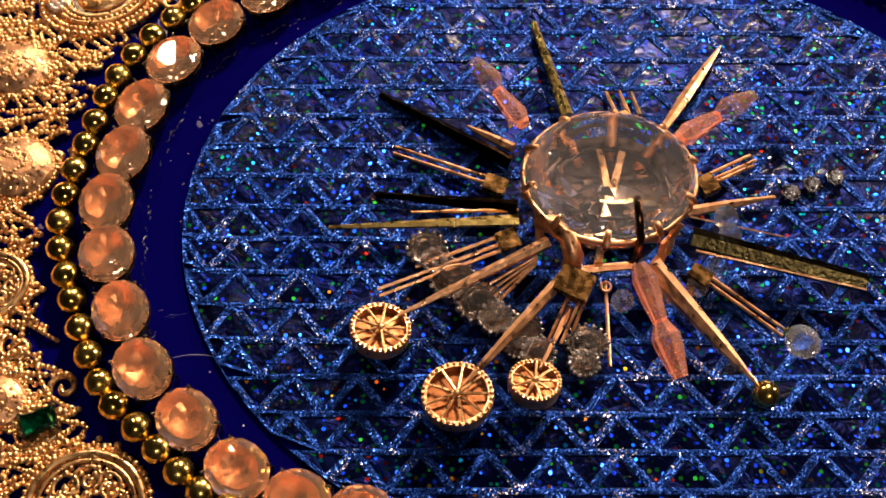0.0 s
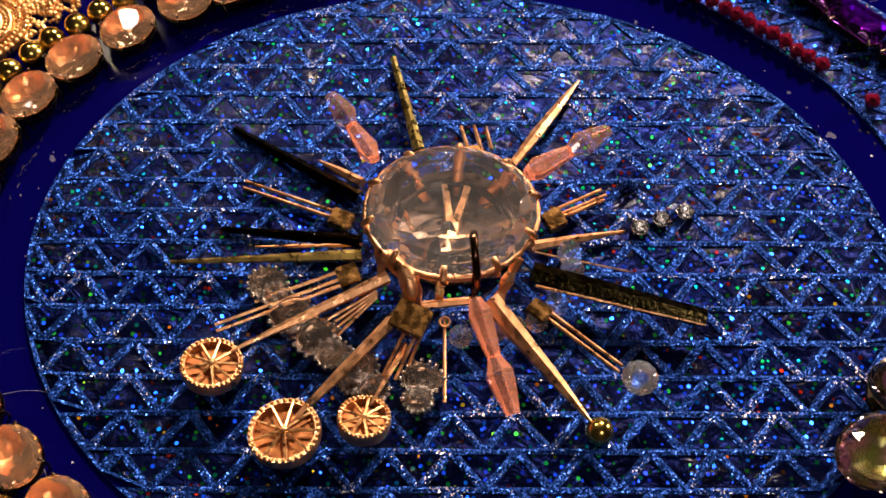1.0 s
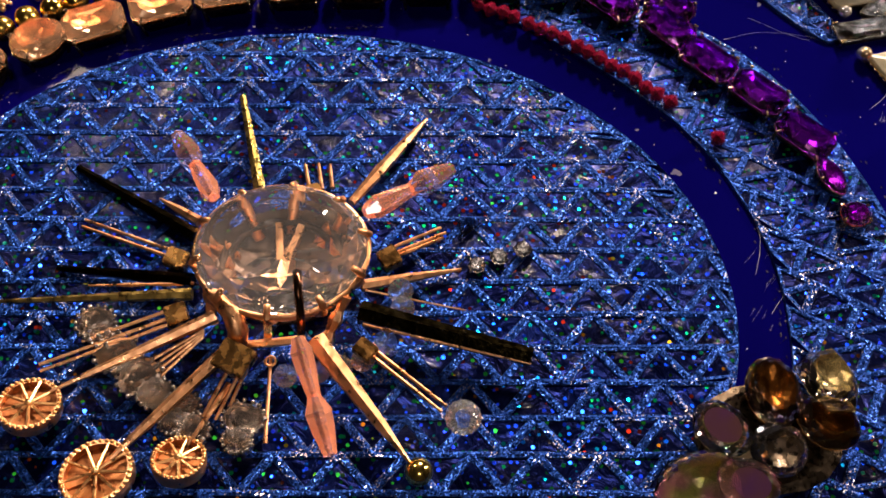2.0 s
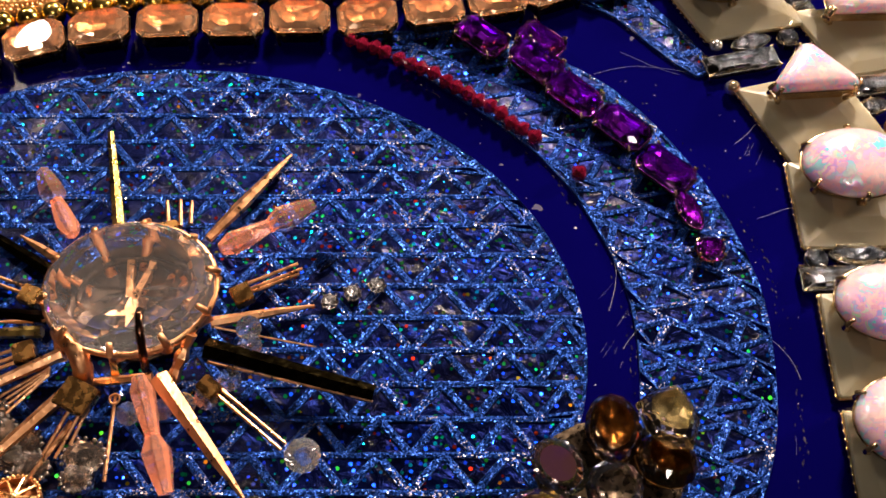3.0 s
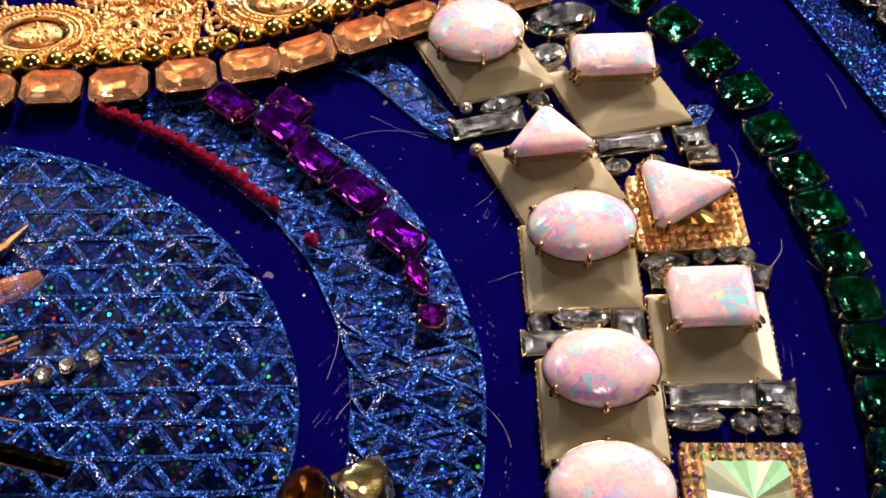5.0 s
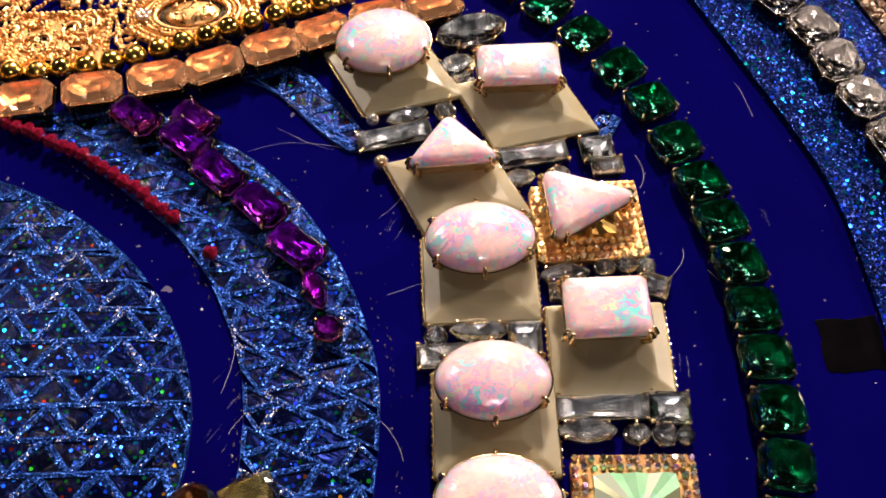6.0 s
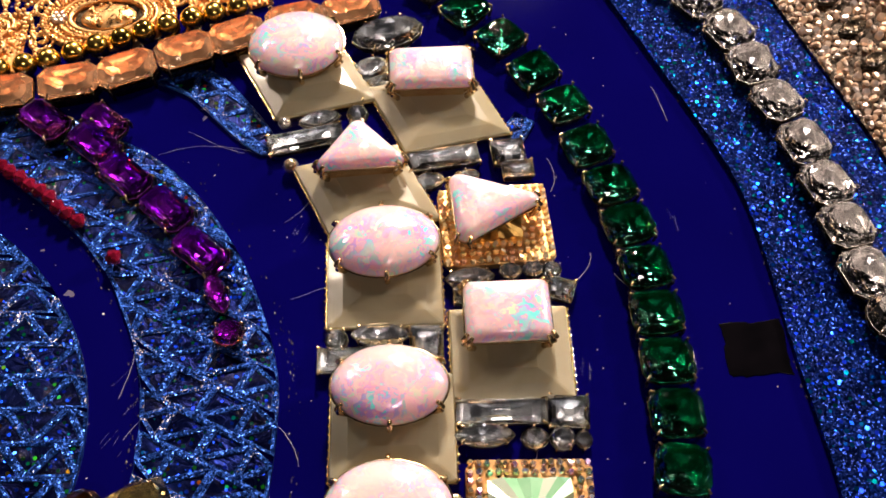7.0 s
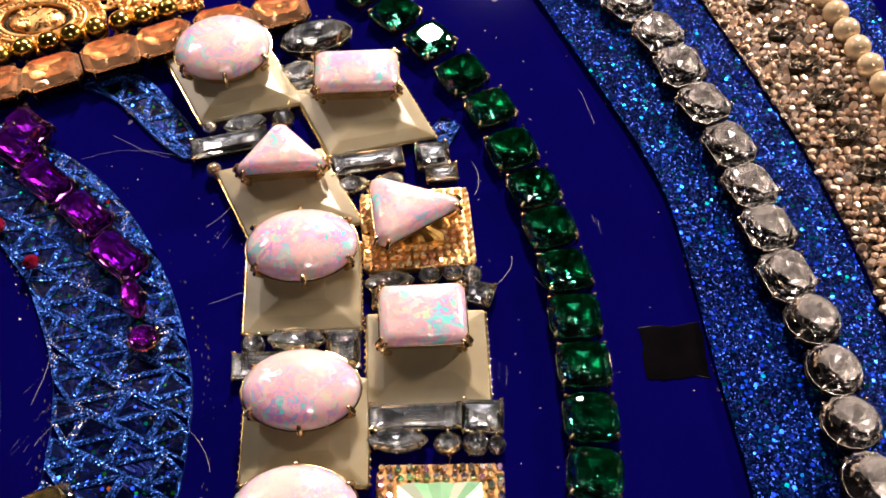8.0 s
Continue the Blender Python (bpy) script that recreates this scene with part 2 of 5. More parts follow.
def outline(kind, a, b, n=16):
    """A closed outline with half sizes a and b."""
    if kind == "oval":
        return [(a * math.cos(t), b * math.sin(t)) for t in (2 * math.pi * k / n for k in range(n))]
    if kind == "octagon":
        c = min(a, b) * 0.42
        return [(a, -b + c), (a, b - c), (a - c, b), (-a + c, b), (-a, b - c), (-a, -b + c), (-a + c, -b), (a - c, -b)]
    if kind == "square":
        c = min(a, b) * 0.14
        return [(a, -b + c), (a, b - c), (a - c, b), (-a + c, b), (-a, b - c), (-a, -b + c), (-a + c, -b), (a - c, -b)]
    if kind == "cushion":
        return [(a * math.copysign(abs(math.cos(t)) ** 0.55, math.cos(t)), b * math.copysign(abs(math.sin(t)) ** 0.55, math.sin(t))) for t in (2 * math.pi * (k + 0.5) / 12 for k in range(12))]
    if kind == "sharp":
        c = min(a, b) * 0.04
        return [(a, -b + c), (a, b - c), (a - c, b), (-a + c, b), (-a, b - c), (-a, -b + c), (-a + c, -b), (a - c, -b)]
    if kind == "marquise":
        half = [(a * math.cos(t), b * math.sin(t) ** 1.35) for t in (math.pi * k / 8 for k in range(9))]
        return half + [(x, -y) for x, y in half[-2:0:-1]]
    if kind == "triangle":
        out = []
        for k in range(3):
            mid = math.radians(90 + 120 * k)
            for d in (-42, -14, 14, 42):
                t = mid + math.radians(d)
                out.append((a * (0.92 * math.cos(mid) + 0.2 * math.cos(t)), b * (0.25 * 0 + 0.92 * math.sin(mid) + 0.2 * math.sin(t))))
        return out
    if kind == "kite":
        return [(a * 0.55, -b), (a, -b * 0.2), (a * 0.9, b * 0.45), (a * 0.55, b), (-a * 0.35, b * 0.75), (-a, b * 0.3), (-a * 0.8, -b * 0.5), (-a * 0.3, -b)]


def loft(bm, points, rings, mat_split=None):
    """Rings of one outline: (scale, height, half step or not), closed at both ends. Rings under mat_split take material 1."""
    n, loops = len(points), []
    for scale, z, half in rings:
        if half:
            ring = [((points[k][0] + points[(k + 1) % n][0]) / 2, (points[k][1] + points[(k + 1) % n][1]) / 2) for k in range(n)]
        else:
            ring = points
        loops.append([bm.verts.new((x * scale, y * scale, z)) for x, y in ring])
    for i in range(len(loops) - 1):
        lo, hi, faces = loops[i], loops[i + 1], []
        shift = rings[i + 1][2] - rings[i][2]
        for k in range(n):
            j = (k + 1) % n
            if shift == 0:
                faces.append(bm.faces.new((lo[k], lo[j], hi[j], hi[k])))
            elif shift > 0:
                faces.append(bm.faces.new((lo[k], lo[j], hi[k])))
                faces.append(bm.faces.new((lo[j], hi[j], hi[k])))
            else:
                faces.append(bm.faces.new((lo[k], hi[j], hi[k])))
                faces.append(bm.faces.new((lo[k], lo[j], hi[j])))
        if mat_split is not None and i < mat_split:
            for f in faces:
                f.material_index = 1
    low, top = bm.faces.new(loops[0][::-1]), bm.faces.new(loops[-1])
    if mat_split:
        low.material_index = 1
    return top


def ball(bm, x, y, z, r, seg=10, ring=7, sz=1.0):
    made = bmesh.ops.create_uvsphere(bm, u_segments=seg, v_segments=ring, radius=r)["verts"]
    for v in made:
        v.co = Vector((x + v.co.x, y + v.co.y, z + v.co.z * sz))


def rod(bm, a, b, ra, rb, n=8, mid=None):
    """A tapered bar from a to b; mid: (share of the way, radius) steps between."""
    a, b = Vector(a), Vector(b)
    way = (b - a).normalized()
    side = way.cross(Vector((0, 0, 1))) if abs(way.z) < 0.95 else Vector((1, 0, 0))
    side.normalize()
    up = side.cross(way)
    steps = [(0.0, ra)] + list(mid or []) + [(1.0, rb)]
    loops = []
    for s, r in steps:
        c = a.lerp(b, s)
        loops.append([bm.verts.new(c + r * (math.cos(t) * side + math.sin(t) * up)) for t in (2 * math.pi * (k + 0.5) / n for k in range(n))])
    for lo, hi in zip(loops, loops[1:]):
        for k in range(n):
            bm.faces.new((lo[k], lo[(k + 1) % n], hi[(k + 1) % n], hi[k]))
    bm.faces.new(loops[0][::-1])
    bm.faces.new(loops[-1])


def tube(bm, path, r, n=6, closed=False):
    """A wire along a path of points; r may be a function of the share of the way."""
    pts = [Vector(p) for p in path]
    loops = []
    for k, p in enumerate(pts):
        before = pts[k - 1] if k or closed else pts[k]
        after = pts[(k + 1) % len(pts)] if k < len(pts) - 1 or closed else pts[k]
        way = (after - before).normalized()
        side = way.cross(Vector((0, 0, 1)))
        side = side.normalized() if side.length > 1e-4 else Vector((1, 0, 0))
        up = side.cross(way)
        rr = r(k / max(1, len(pts) - 1)) if callable(r) else r
        loops.append([bm.verts.new(p + rr * (math.cos(t) * side + math.sin(t) * up)) for t in (2 * math.pi * j / n for j in range(n))])
    pairs = list(zip(loops, loops[1:])) + ([(loops[-1], loops[0])] if closed else [])
    for lo, hi in pairs:
        for k in range(n):
            bm.faces.new((lo[k], lo[(k + 1) % n], hi[(k + 1) % n], hi[k]))
    if not closed:
        bm.faces.new(loops[0][::-1])
        bm.faces.new(loops[-1])


def spline(points, steps=8):
    """A smooth line through a few points."""
    pts = [Vector((*p, 0)) if len(p) == 2 else Vector(p) for p in points]
    pts = [2 * pts[0] - pts[1]] + pts + [2 * pts[-1] - pts[-2]]
    out = []
    for i in range(1, len(pts) - 2):
        p0, p1, p2, p3 = pts[i - 1 : i + 3]
        for k in range(steps):
            t = k / steps
            out.append(0.5 * (2 * p1 + (p2 - p0) * t + (2 * p0 - 5 * p1 + 4 * p2 - p3) * t * t + (3 * p1 - p0 - 3 * p2 + p3) * t ** 3))
    return out + [pts[-2]]


def along(line, gap, start=0.0):
    """Places at even gaps along a line, with the direction in degrees."""
    out, walked, due = [], 0.0, start
    for a, b in zip(line, line[1:]):
        size = (b - a).length
        while due <= walked + size:
            p = a.lerp(b, (due - walked) / size)
            out.append((p.x, p.y, math.degrees(math.atan2(b.y - a.y, b.x - a.x))))
            due += gap
        walked += size
    return out


# ---- the unseen room and the panel ----
def slab(name, m0, m1, mat, label, category):
    bm = bmesh.new()
    box(bm, *[v / MM for v in m0], *[v / MM for v in m1])
    return mesh_thing(name, bm, mat, label, category, kind="structure")


# closed room box, never in view, added to bounce lamp light as ambience
slab("floor", (-1.6, -1.5, -1.0), (1.8, 1.9, -0.95), BOARD, "unseen dark wooden floor of the added room", "floor")
slab("ceiling", (-1.6, -1.5, 1.75), (1.8, 1.9, 1.80), PLASTER, "unseen dark ceiling added for bounced light", "ceiling")
slab("wall_north", (-1.6, 1.8, -0.95), (1.8, 1.9, 1.75), PLASTER, "unseen dark wall added for bounced light", "wall")
slab("wall_south", (-1.6, -1.5, -0.95), (1.8, -1.4, 1.75), PLASTER, "unseen dark wall added for bounced light", "wall")
slab("wall_west", (-1.6, -1.4, -0.95), (-1.5, 1.8, 1.75), PLASTER, "unseen dark wall added for bounced light", "wall")
slab("wall_east", (1.7, -1.4, -0.95), (1.8, 1.8, 1.75), PLASTER, "unseen dark wall added for bounced light", "wall")
slab("plinth", (-0.30, -0.16, -0.95), (0.52, 0.42, -0.012), LINEN, "black felt covered display plinth", "plinth")
bm = bmesh.new()
box(bm, -240, -100, -12, 460, 360, 0, 1.0)
mesh_thing("backdrop_panel", bm, BLUE, "deep blue glossy glass panel with dust and scratches", "panel", kind="structure")

# ---- glitter sheets with a raised net of triangles ----


def inside(poly, x, y):
    hit, n = False, len(poly)
    for k in range(n):
        (x1, y1), (x2, y2) = poly[k], poly[k - 1]
        if (y1 > y) != (y2 > y) and x < (x2 - x1) * (y - y1) / (y2 - y1) + x1:
            hit = not hit
    return hit


def nearest(poly, x, y):
    best, at = 1e9, (x, y)
    for k in range(len(poly)):
        (x1, y1), (x2, y2) = poly[k], poly[k - 1]
        dx, dy = x2 - x1, y2 - y1
        s = max(0.0, min(1.0, ((x - x1) * dx + (y - y1) * dy) / (dx * dx + dy * dy + 1e-9)))
        px, py = x1 + s * dx, y1 + s * dy
        d = (px - x) ** 2 + (py - y) ** 2
        if d < best:
            best, at = d, (px, py)
    return at


def glitter_sheet(name, poly, base, high, ox, oy, turn, label, low=0.12, top=0.66, ridge=0.62, stagger=0.0, wobble=0.12, pit=None):
    """A sheet cut to poly: net ridges round recessed triangles of foil, in rows."""
    rng = random.Random(len(poly) + int(base * 10))
    ca, sa = math.cos(math.radians(turn)), math.sin(math.radians(turn))
    xs, ys = [p[0] for p in poly], [p[1] for p in poly]
    reach = max(max(xs) - min(xs), max(ys) - min(ys))
    rows, cols = int(reach / high) + 2, int(reach / base) + 2
    knots = {}

    def knot(i, half, j):
        key = (i, half, j)
        if key not in knots:
            u = (i + half * 0.5 + stagger * j) * base + rng.uniform(-wobble, wobble)
            v = j * high + wobble * math.sin(u * 0.21 + j * 1.9)
            knots[key] = (ox + ca * u - sa * v, oy + sa * u + ca * v)
        return knots[key]

    net, tiles = bmesh.new(), []
    for j in range(-rows, rows):
        for i in range(-cols, cols):
            for tri in (((i, 0, j), (i + 1, 0, j), (i, 1, j + 1)), ((i, 1, j + 1), (i + 1, 0, j), (i + 1, 1, j + 1))):
                pts = [knot(*key) for key in tri]
                ins = [inside(poly, *p) for p in pts]
                if not any(ins):
                    continue
                pts = [p if k else nearest(poly, *p) for p, k in zip(pts, ins)]
                area = abs((pts[1][0] - pts[0][0]) * (pts[2][1] - pts[0][1]) - (pts[2][0] - pts[0][0]) * (pts[1][1] - pts[0][1])) / 2
                if area < 0.6:
                    continue
                c = Vector((sum(p[0] for p in pts) / 3, sum(p[1] for p in pts) / 3, 0))
                edges = [(Vector((*pts[k], 0)) - Vector((*pts[k - 1], 0))).length for k in range(3)]
                inr = 2 * area / sum(edges)
                keep = max(0.12, 1 - ridge / inr)
                out_v = [net.verts.new((*p, top + 0.12 * rng.random())) for p in pts]
                in_v = [net.verts.new((c.x + (p[0] - c.x) * keep, c.y + (p[1] - c.y) * keep, top - 0.1)) for p in pts]
                lo_v = [net.verts.new((c.x + (p[0] - c.x) * keep * 0.94, c.y + (p[1] - c.y) * keep * 0.94, low)) for p in pts]
                for k in range(3):
                    m = (k + 1) % 3
                    net.faces.new((out_v[k], out_v[m], in_v[m], in_v[k]))
                    net.faces.new((in_v[k], in_v[m], lo_v[m], lo_v[k]))
                tilt = [rng.uniform(0, 0.35) for _ in range(3)]
                tiles.append([(v.co.x, v.co.y, low + 0.05 + t) for v, t in zip(lo_v, tilt)])
    # a low wall closes the edge of the sheet down to the panel
    rim = bmesh.new()
    ring_lo = [rim.verts.new((x, y, 0)) for x, y in poly]
    ring_hi = [rim.verts.new((x, y, top + 0.05)) for x, y in poly]
    for k in range(len(poly)):
        m = (k + 1) % len(poly)
        rim.faces.new((ring_lo[k], ring_lo[m], ring_hi[m], ring_hi[k]))
    ob = thing(name, spot(0, 0, 0), label, "glitter sheet")
    part("net", net, NET, ob, "raised blue glitter lines")
    tiles.sort(key=lambda t: abs(t[0][0] - ox) + abs(t[0][1] - oy))
    rest = bmesh.new()
    for k, corners in enumerate(tiles):
        bm = bmesh.new() if k < 300 else rest
        face = bm.faces.new([bm.verts.new(c) for c in corners])
        low_face = [bm.verts.new((x, y, 0.02)) for x, y, z in corners]
        for e in range(3):
            bm.faces.new((low_face[e], low_face[(e + 1) % 3], face.verts[(e + 1) % 3], face.verts[e]))
        if k < 300:
            part("triangle_tile", bm, pit or PIT, ob)
    if len(rest.faces):
        tagged(part("triangle_tiles", rest, pit or PIT, ob, "further sunken foil triangles"), kind="stuff")
    else:
        rest.free()
    part("edge", rim, NET, ob)
    return ob


disc = [(34.7 + 81.6 * math.cos(t) * 0.9977 + 62.9 * math.sin(t) * 0.068, 77.9 - 81.6 * math.cos(t) * 0.068 + 62.9 * math.sin(t) * 0.9977) for t in (2 * math.pi * k / 96 for k in range(96))]
glitter_sheet("glitter_disc", disc, 11.4, 6.65, 72.3, 109.0, 0, "oval blue glitter sheet with a net of sunken triangles")
ring_in = spline([(66, 151), (85.6, 139.0), (109.0, 118.8), (119.4, 102.5), (125.2, 84), (124.6, 62), (118, 42), (107, 26)], 8)
ring_out = spline([(124, 18), (138, 36), (148, 56), (150.8, 78.2), (148.8, 94.8), (140, 116.5), (124, 137), (99, 152)], 8)
crescent = [(p.x, p.y) for p in ring_in + ring_out]
glitter_sheet("glitter_crescent", crescent, 8.6, 7.0, 128, 84, -28, "crescent of blue glitter with small sunken triangles", stagger=0.5)
strip = [(p.x, p.y) for p in spline([(119, 160), (131, 163), (140, 154), (147, 143), (144, 139), (136, 146), (128, 155), (119, 160)], 4)][:-1]
glitter_sheet("glitter_strip", strip, 8.0, 6.0, 128, 155, -40, "short strip of blue glitter beside the opal stones")
small_strip = [(198, 137), (203, 146), (199, 149), (193, 140)]
glitter_sheet("glitter_strip", small_strip, 6.0, 4.5, 196, 142, 20, "scrap of blue glitter showing behind the opal stones")

band_in = [(216, 197), (222.5, 183.2), (231.5, 161.8), (240.9, 138.0), (245.4, 120.5), (248.0, 88.6), (250.4, 62.1), (250.5, 35)]
band_out = [(254, 200), (259.8, 182.4), (267.0, 161.0), (272.9, 143.0), (277.1, 126.5), (281.3, 100.8), (283.0, 70), (282, 35)]
silver_out = [(282, 201), (287.5, 181.5), (291.9, 161.9), (296.4, 145.4), (302, 118), (306, 85), (307, 50), (306, 35)]
b_in, b_out, s_out = spline(band_in, 10), spline(band_out, 10), spline(silver_out, 10)


def ribbon(line_a, line_b, z, rng, rough=0.25, cross=6):
    bm = bmesh.new()
    grid = [[bm.verts.new((*(a.lerp(b, k / cross)).xy, z + rng.uniform(0, rough))) for k in range(cross + 1)] for a, b in zip(line_a, line_b)]
    for r0, r1 in zip(grid, grid[1:]):
        for k in range(cross):
            bm.faces.new((r0[k], r0[k + 1], r1[k + 1], r1[k]))
    for side in (0, -1):
        feet = [bm.verts.new((r[side].co.x, r[side].co.y, 0)) for r in grid]
        for k in range(len(grid) - 1):
            bm.faces.new((grid[k][side], grid[k + 1][side], feet[k + 1], feet[k]))
    return bm


mesh_thing("glitter_band", ribbon(b_in, b_out, 1.2, random.Random(4)), BAND, "curved band of bright blue hologram glitter", "glitter sheet", kind="stuff")
outer = [p + Vector((13, 2, 0)) for p in s_out]
outer_in = [p + Vector((1.5, 0, 0)) for p in s_out]
mesh_thing("glitter_band", ribbon(outer_in, outer, 0.9, random.Random(5)), BAND, "narrow blue glitter band outside the pearls", "glitter sheet", kind="stuff")

# ---- cut stones ----
CUT = [(0.10, 0.0, 0), (0.36, 0.08, 1), (0.60, 0.20, 0), (0.86, 0.36, 1), (0.98, 0.50, 0), (1.0, 0.56, 0), (0.86, 0.80, 1), (0.62, 1.0, 0)]
BRIGHT = [(0.05, -0.10, 0), (0.30, 0.06, 1), (0.55, 0.20, 0), (0.80, 0.37, 1), (0.98, 0.50, 0), (1.0, 0.56, 0), (0.88, 0.76, 1), (0.70, 0.93, 0), (0.52, 1.0, 1)]
STEP = [(0.22, 0.0, 0), (0.45, 0.10, 1), (0.66, 0.22, 0), (0.86, 0.38, 0), (0.99, 0.52, 0), (1.0, 0.58, 0), (0.86, 0.80, 0), (0.66, 1.0, 0)]


def cut_stone(name, kind, a, b, high, mats, label, category, group="", cut=None, n=16, cup=None, prongs=4, lift=1.0, m=None, prong_mat=None, prong_r=0.5):
    """A faceted stone on a coloured foil back, in a low metal cup with prongs."""
    pts = outline(kind, a, b, n)
    ob = thing(name, m or spot(0, 0), label, category, group)
    bm = bmesh.new()
    rings = [(s, lift + z * high, h) for s, z, h in (cut or CUT)]
    loft(bm, pts, rings)
    stone = part("stone", bm, mats[0], ob)
    stone.visible_shadow = False
    bm = bmesh.new()
    loft(bm, pts, [(sc * 1.015, z - 0.06, h) for sc, z, h in rings[:5]])
    bm.faces.ensure_lookup_table()
    bm.faces.remove(bm.faces[-1])
    uneven = random.Random(int(a * 100 + b * 10))
    for v in list(bm.verts)[: 4 * len(pts)]:
        v.co += Vector((uneven.uniform(-0.012, 0.012) * a, uneven.uniform(-0.012, 0.012) * b, uneven.uniform(-0.022, 0.022) * high))
    part("foil_back", bm, mats[1], ob, "coloured mirror foil")
    girdle = lift + 0.5 * high
    cup = cup or BLACKED
    bm = bmesh.new()
    loft(bm, pts, [(0.80, 0.0, 0), (0.90, girdle * 0.4, 0), (1.0, girdle * 0.72, 0), (1.02, girdle * 0.76, 0), (1.0, girdle * 0.76, 0), (0.93, girdle * 0.4, 0), (0.5, girdle * 0.1, 0)])
    part("setting", bm, cup, ob, "dark metal cup" if cup is BLACKED else "")
    for k in range(prongs):
        t = 2 * math.pi * (k + 0.5) / prongs
        x, y = min(pts, key=lambda p: abs((math.atan2(p[1] / b, p[0] / a) - t + math.pi) % (2 * math.pi) - math.pi))
        bm = bmesh.new()
        tube(bm, [(x * 0.98, y * 0.98, 0.2), (x * 1.06, y * 1.06, girdle * 0.7), (x * 1.05, y * 1.05, girdle + 0.14 * high), (x * 0.93, y * 0.93, girdle + 0.28 * high)], lambda s: prong_r * (1.05 - 0.35 * s), 6)
        part("prong", bm, prong_mat or cup, ob, smooth=True)
    return ob


def set_copies(first, places):
    for x, y, z, rz, *tip in places:
        copy_thing(first, spot(x, y, z, rz, *(tip or (0, 0))))


# peach oval stones round the left of the disc
ovals = [(-11.2, 24.6), (-21.7, 27.0), (-32.2, 32.0), (-41.4, 40.4), (-49.8, 49.6), (-55.2, 59.8), (-59.2, 70.6), (-60.4, 81.4), (-58.4, 91.8), (-56.0, 102.2), (-51.2, 112.4), (-43.6, 121.6), (-33.6, 129.2), (-23.1, 136.3)]
turns = [math.degrees(math.atan2(ovals[min(k + 1, 13)][1] - ovals[max(k - 1, 0)][1], ovals[min(k + 1, 13)][0] - ovals[max(k - 1, 0)][0])) for k in range(14)]
rng = random.Random(11)
first = cut_stone("oval_stone", "oval", 5.9, 5.0, 4.2, [AMBER, FOIL_AMBER], "peach faceted oval crystal in a dark prong cup", "crystal", "peach stones edging the disc", cut=BRIGHT, lift=2.4, m=spot(*ovals[0], 0, turns[0]), prong_r=0.32)
set_copies(first, [(x, y, 0, a + rng.uniform(-6, 6), rng.uniform(-4, 4), rng.uniform(-4, 4)) for (x, y), a in list(zip(ovals, turns))[1:]])
# long peach stones along the top
longs = [(-11.9, 140.9), (1.4, 146.2), (14.9, 149.6), (29.3, 151.0), (43.6, 151.5), (58.0, 152.3), (73.1, 152.9), (87.3, 154.8), (101.2, 157.6), (113.8, 160.9), (125.9, 165.9), (137.5, 170.0), (150.0, 174.4), (163.0, 178.0)]
lturn = [math.degrees(math.atan2(longs[min(k + 1, 13)][1] - longs[max(k - 1, 0)][1], longs[min(k + 1, 13)][0] - longs[max(k - 1, 0)][0])) for k in range(14)]
first = cut_stone("octagon_stone", "octagon", 6.5, 4.4, 4.2, [AMBER, FOIL_AMBER], "peach step-cut octagon crystal in a dark prong cup", "crystal", "peach stones below the gold", cut=STEP, lift=2.2, m=spot(*longs[0], 0, lturn[0]), prong_r=0.35)
set_copies(first, [(x, y, 0, a, rng.uniform(-3, 3), rng.uniform(-3, 3)) for (x, y), a in list(zip(longs, lturn))[1:]])

# gold beads behind the peach stones
bead_line = spline([(-28, 24.5), (-38.7, 29.1), (-47.1, 36.8), (-55.9, 44.7), (-61.0, 54.5), (-65.2, 64.5), (-68.7, 75.2), (-68.3, 85.5), (-66.0, 95.7), (-63.5, 106.0), (-58.6, 115.5), (-51.5, 124.4), (-43, 132), (-31, 140), (-17, 147.5), (0, 153.8), (17, 157), (36, 158.6), (55.1, 160.3), (76.2, 161.6), (89.1, 163.2), (101.6, 167.4), (112, 171.3), (125, 176), (140, 181)], 6)
places = along(bead_line, 5.45)
bm = bmesh.new()
ball(bm, 0, 0, 2.72, 2.7, 20, 12)
first = mesh_thing("gold_bead", bm, GOLD_BEAD, "round polished gold metal bead", "bead", "gold beads behind the peach stones", m=spot(*places[0][:2]), smooth=True)
set_copies(first, [(x + rng.uniform(-0.25, 0.25), y + rng.uniform(-0.25, 0.25), rng.uniform(0, 0.3), rng.uniform(0, 360)) for x, y, a in places[1:]])

# violet stones
violets = [(97.8, 147.6, -42, 7.2, 5.2), (109.4, 141.0, -40, 6.6, 4.6), (117.2, 132.3, -43, 6.6, 4.6), (126.5, 123.8, -45, 6.6, 4.8), (134.2, 113.8, -40, 6.6, 5.0)]
group = "violet stones on the crescent"
first = cut_stone("violet_stone", "octagon", 6.0, 3.5, 3.8, [VIOLET, FOIL_VIOLET], "violet step-cut octagon crystal on the glitter crescent", "crystal", group, cut=STEP, lift=1.0, m=spot(*violets[0][:2], 0.9, violets[0][2]), prongs=4, prong_r=0.35)
set_copies(first, [(x, y, 0.9, a, rng.uniform(-6, 6), rng.uniform(-6, 6)) for x, y, a, *_ in violets[1:]])
cut_stone("violet_stone", "octagon", 5.4, 3.2, 3.4, [VIOLET, FOIL_VIOLET], "smaller violet crystal leaning beside the first one", "crystal", group, cut=STEP, m=spot(110.8, 147.0, 0.7, -42, 8, 0), prong_r=0.35)
cut_stone("violet_marquise", "marquise", 4.6, 2.3, 2.6, [VIOLET, FOIL_MAGENTA], "small violet marquise crystal ending the row", "crystal", group, m=spot(138.0, 104.2, 0.9, -68), prongs=2, prong_r=0.3)
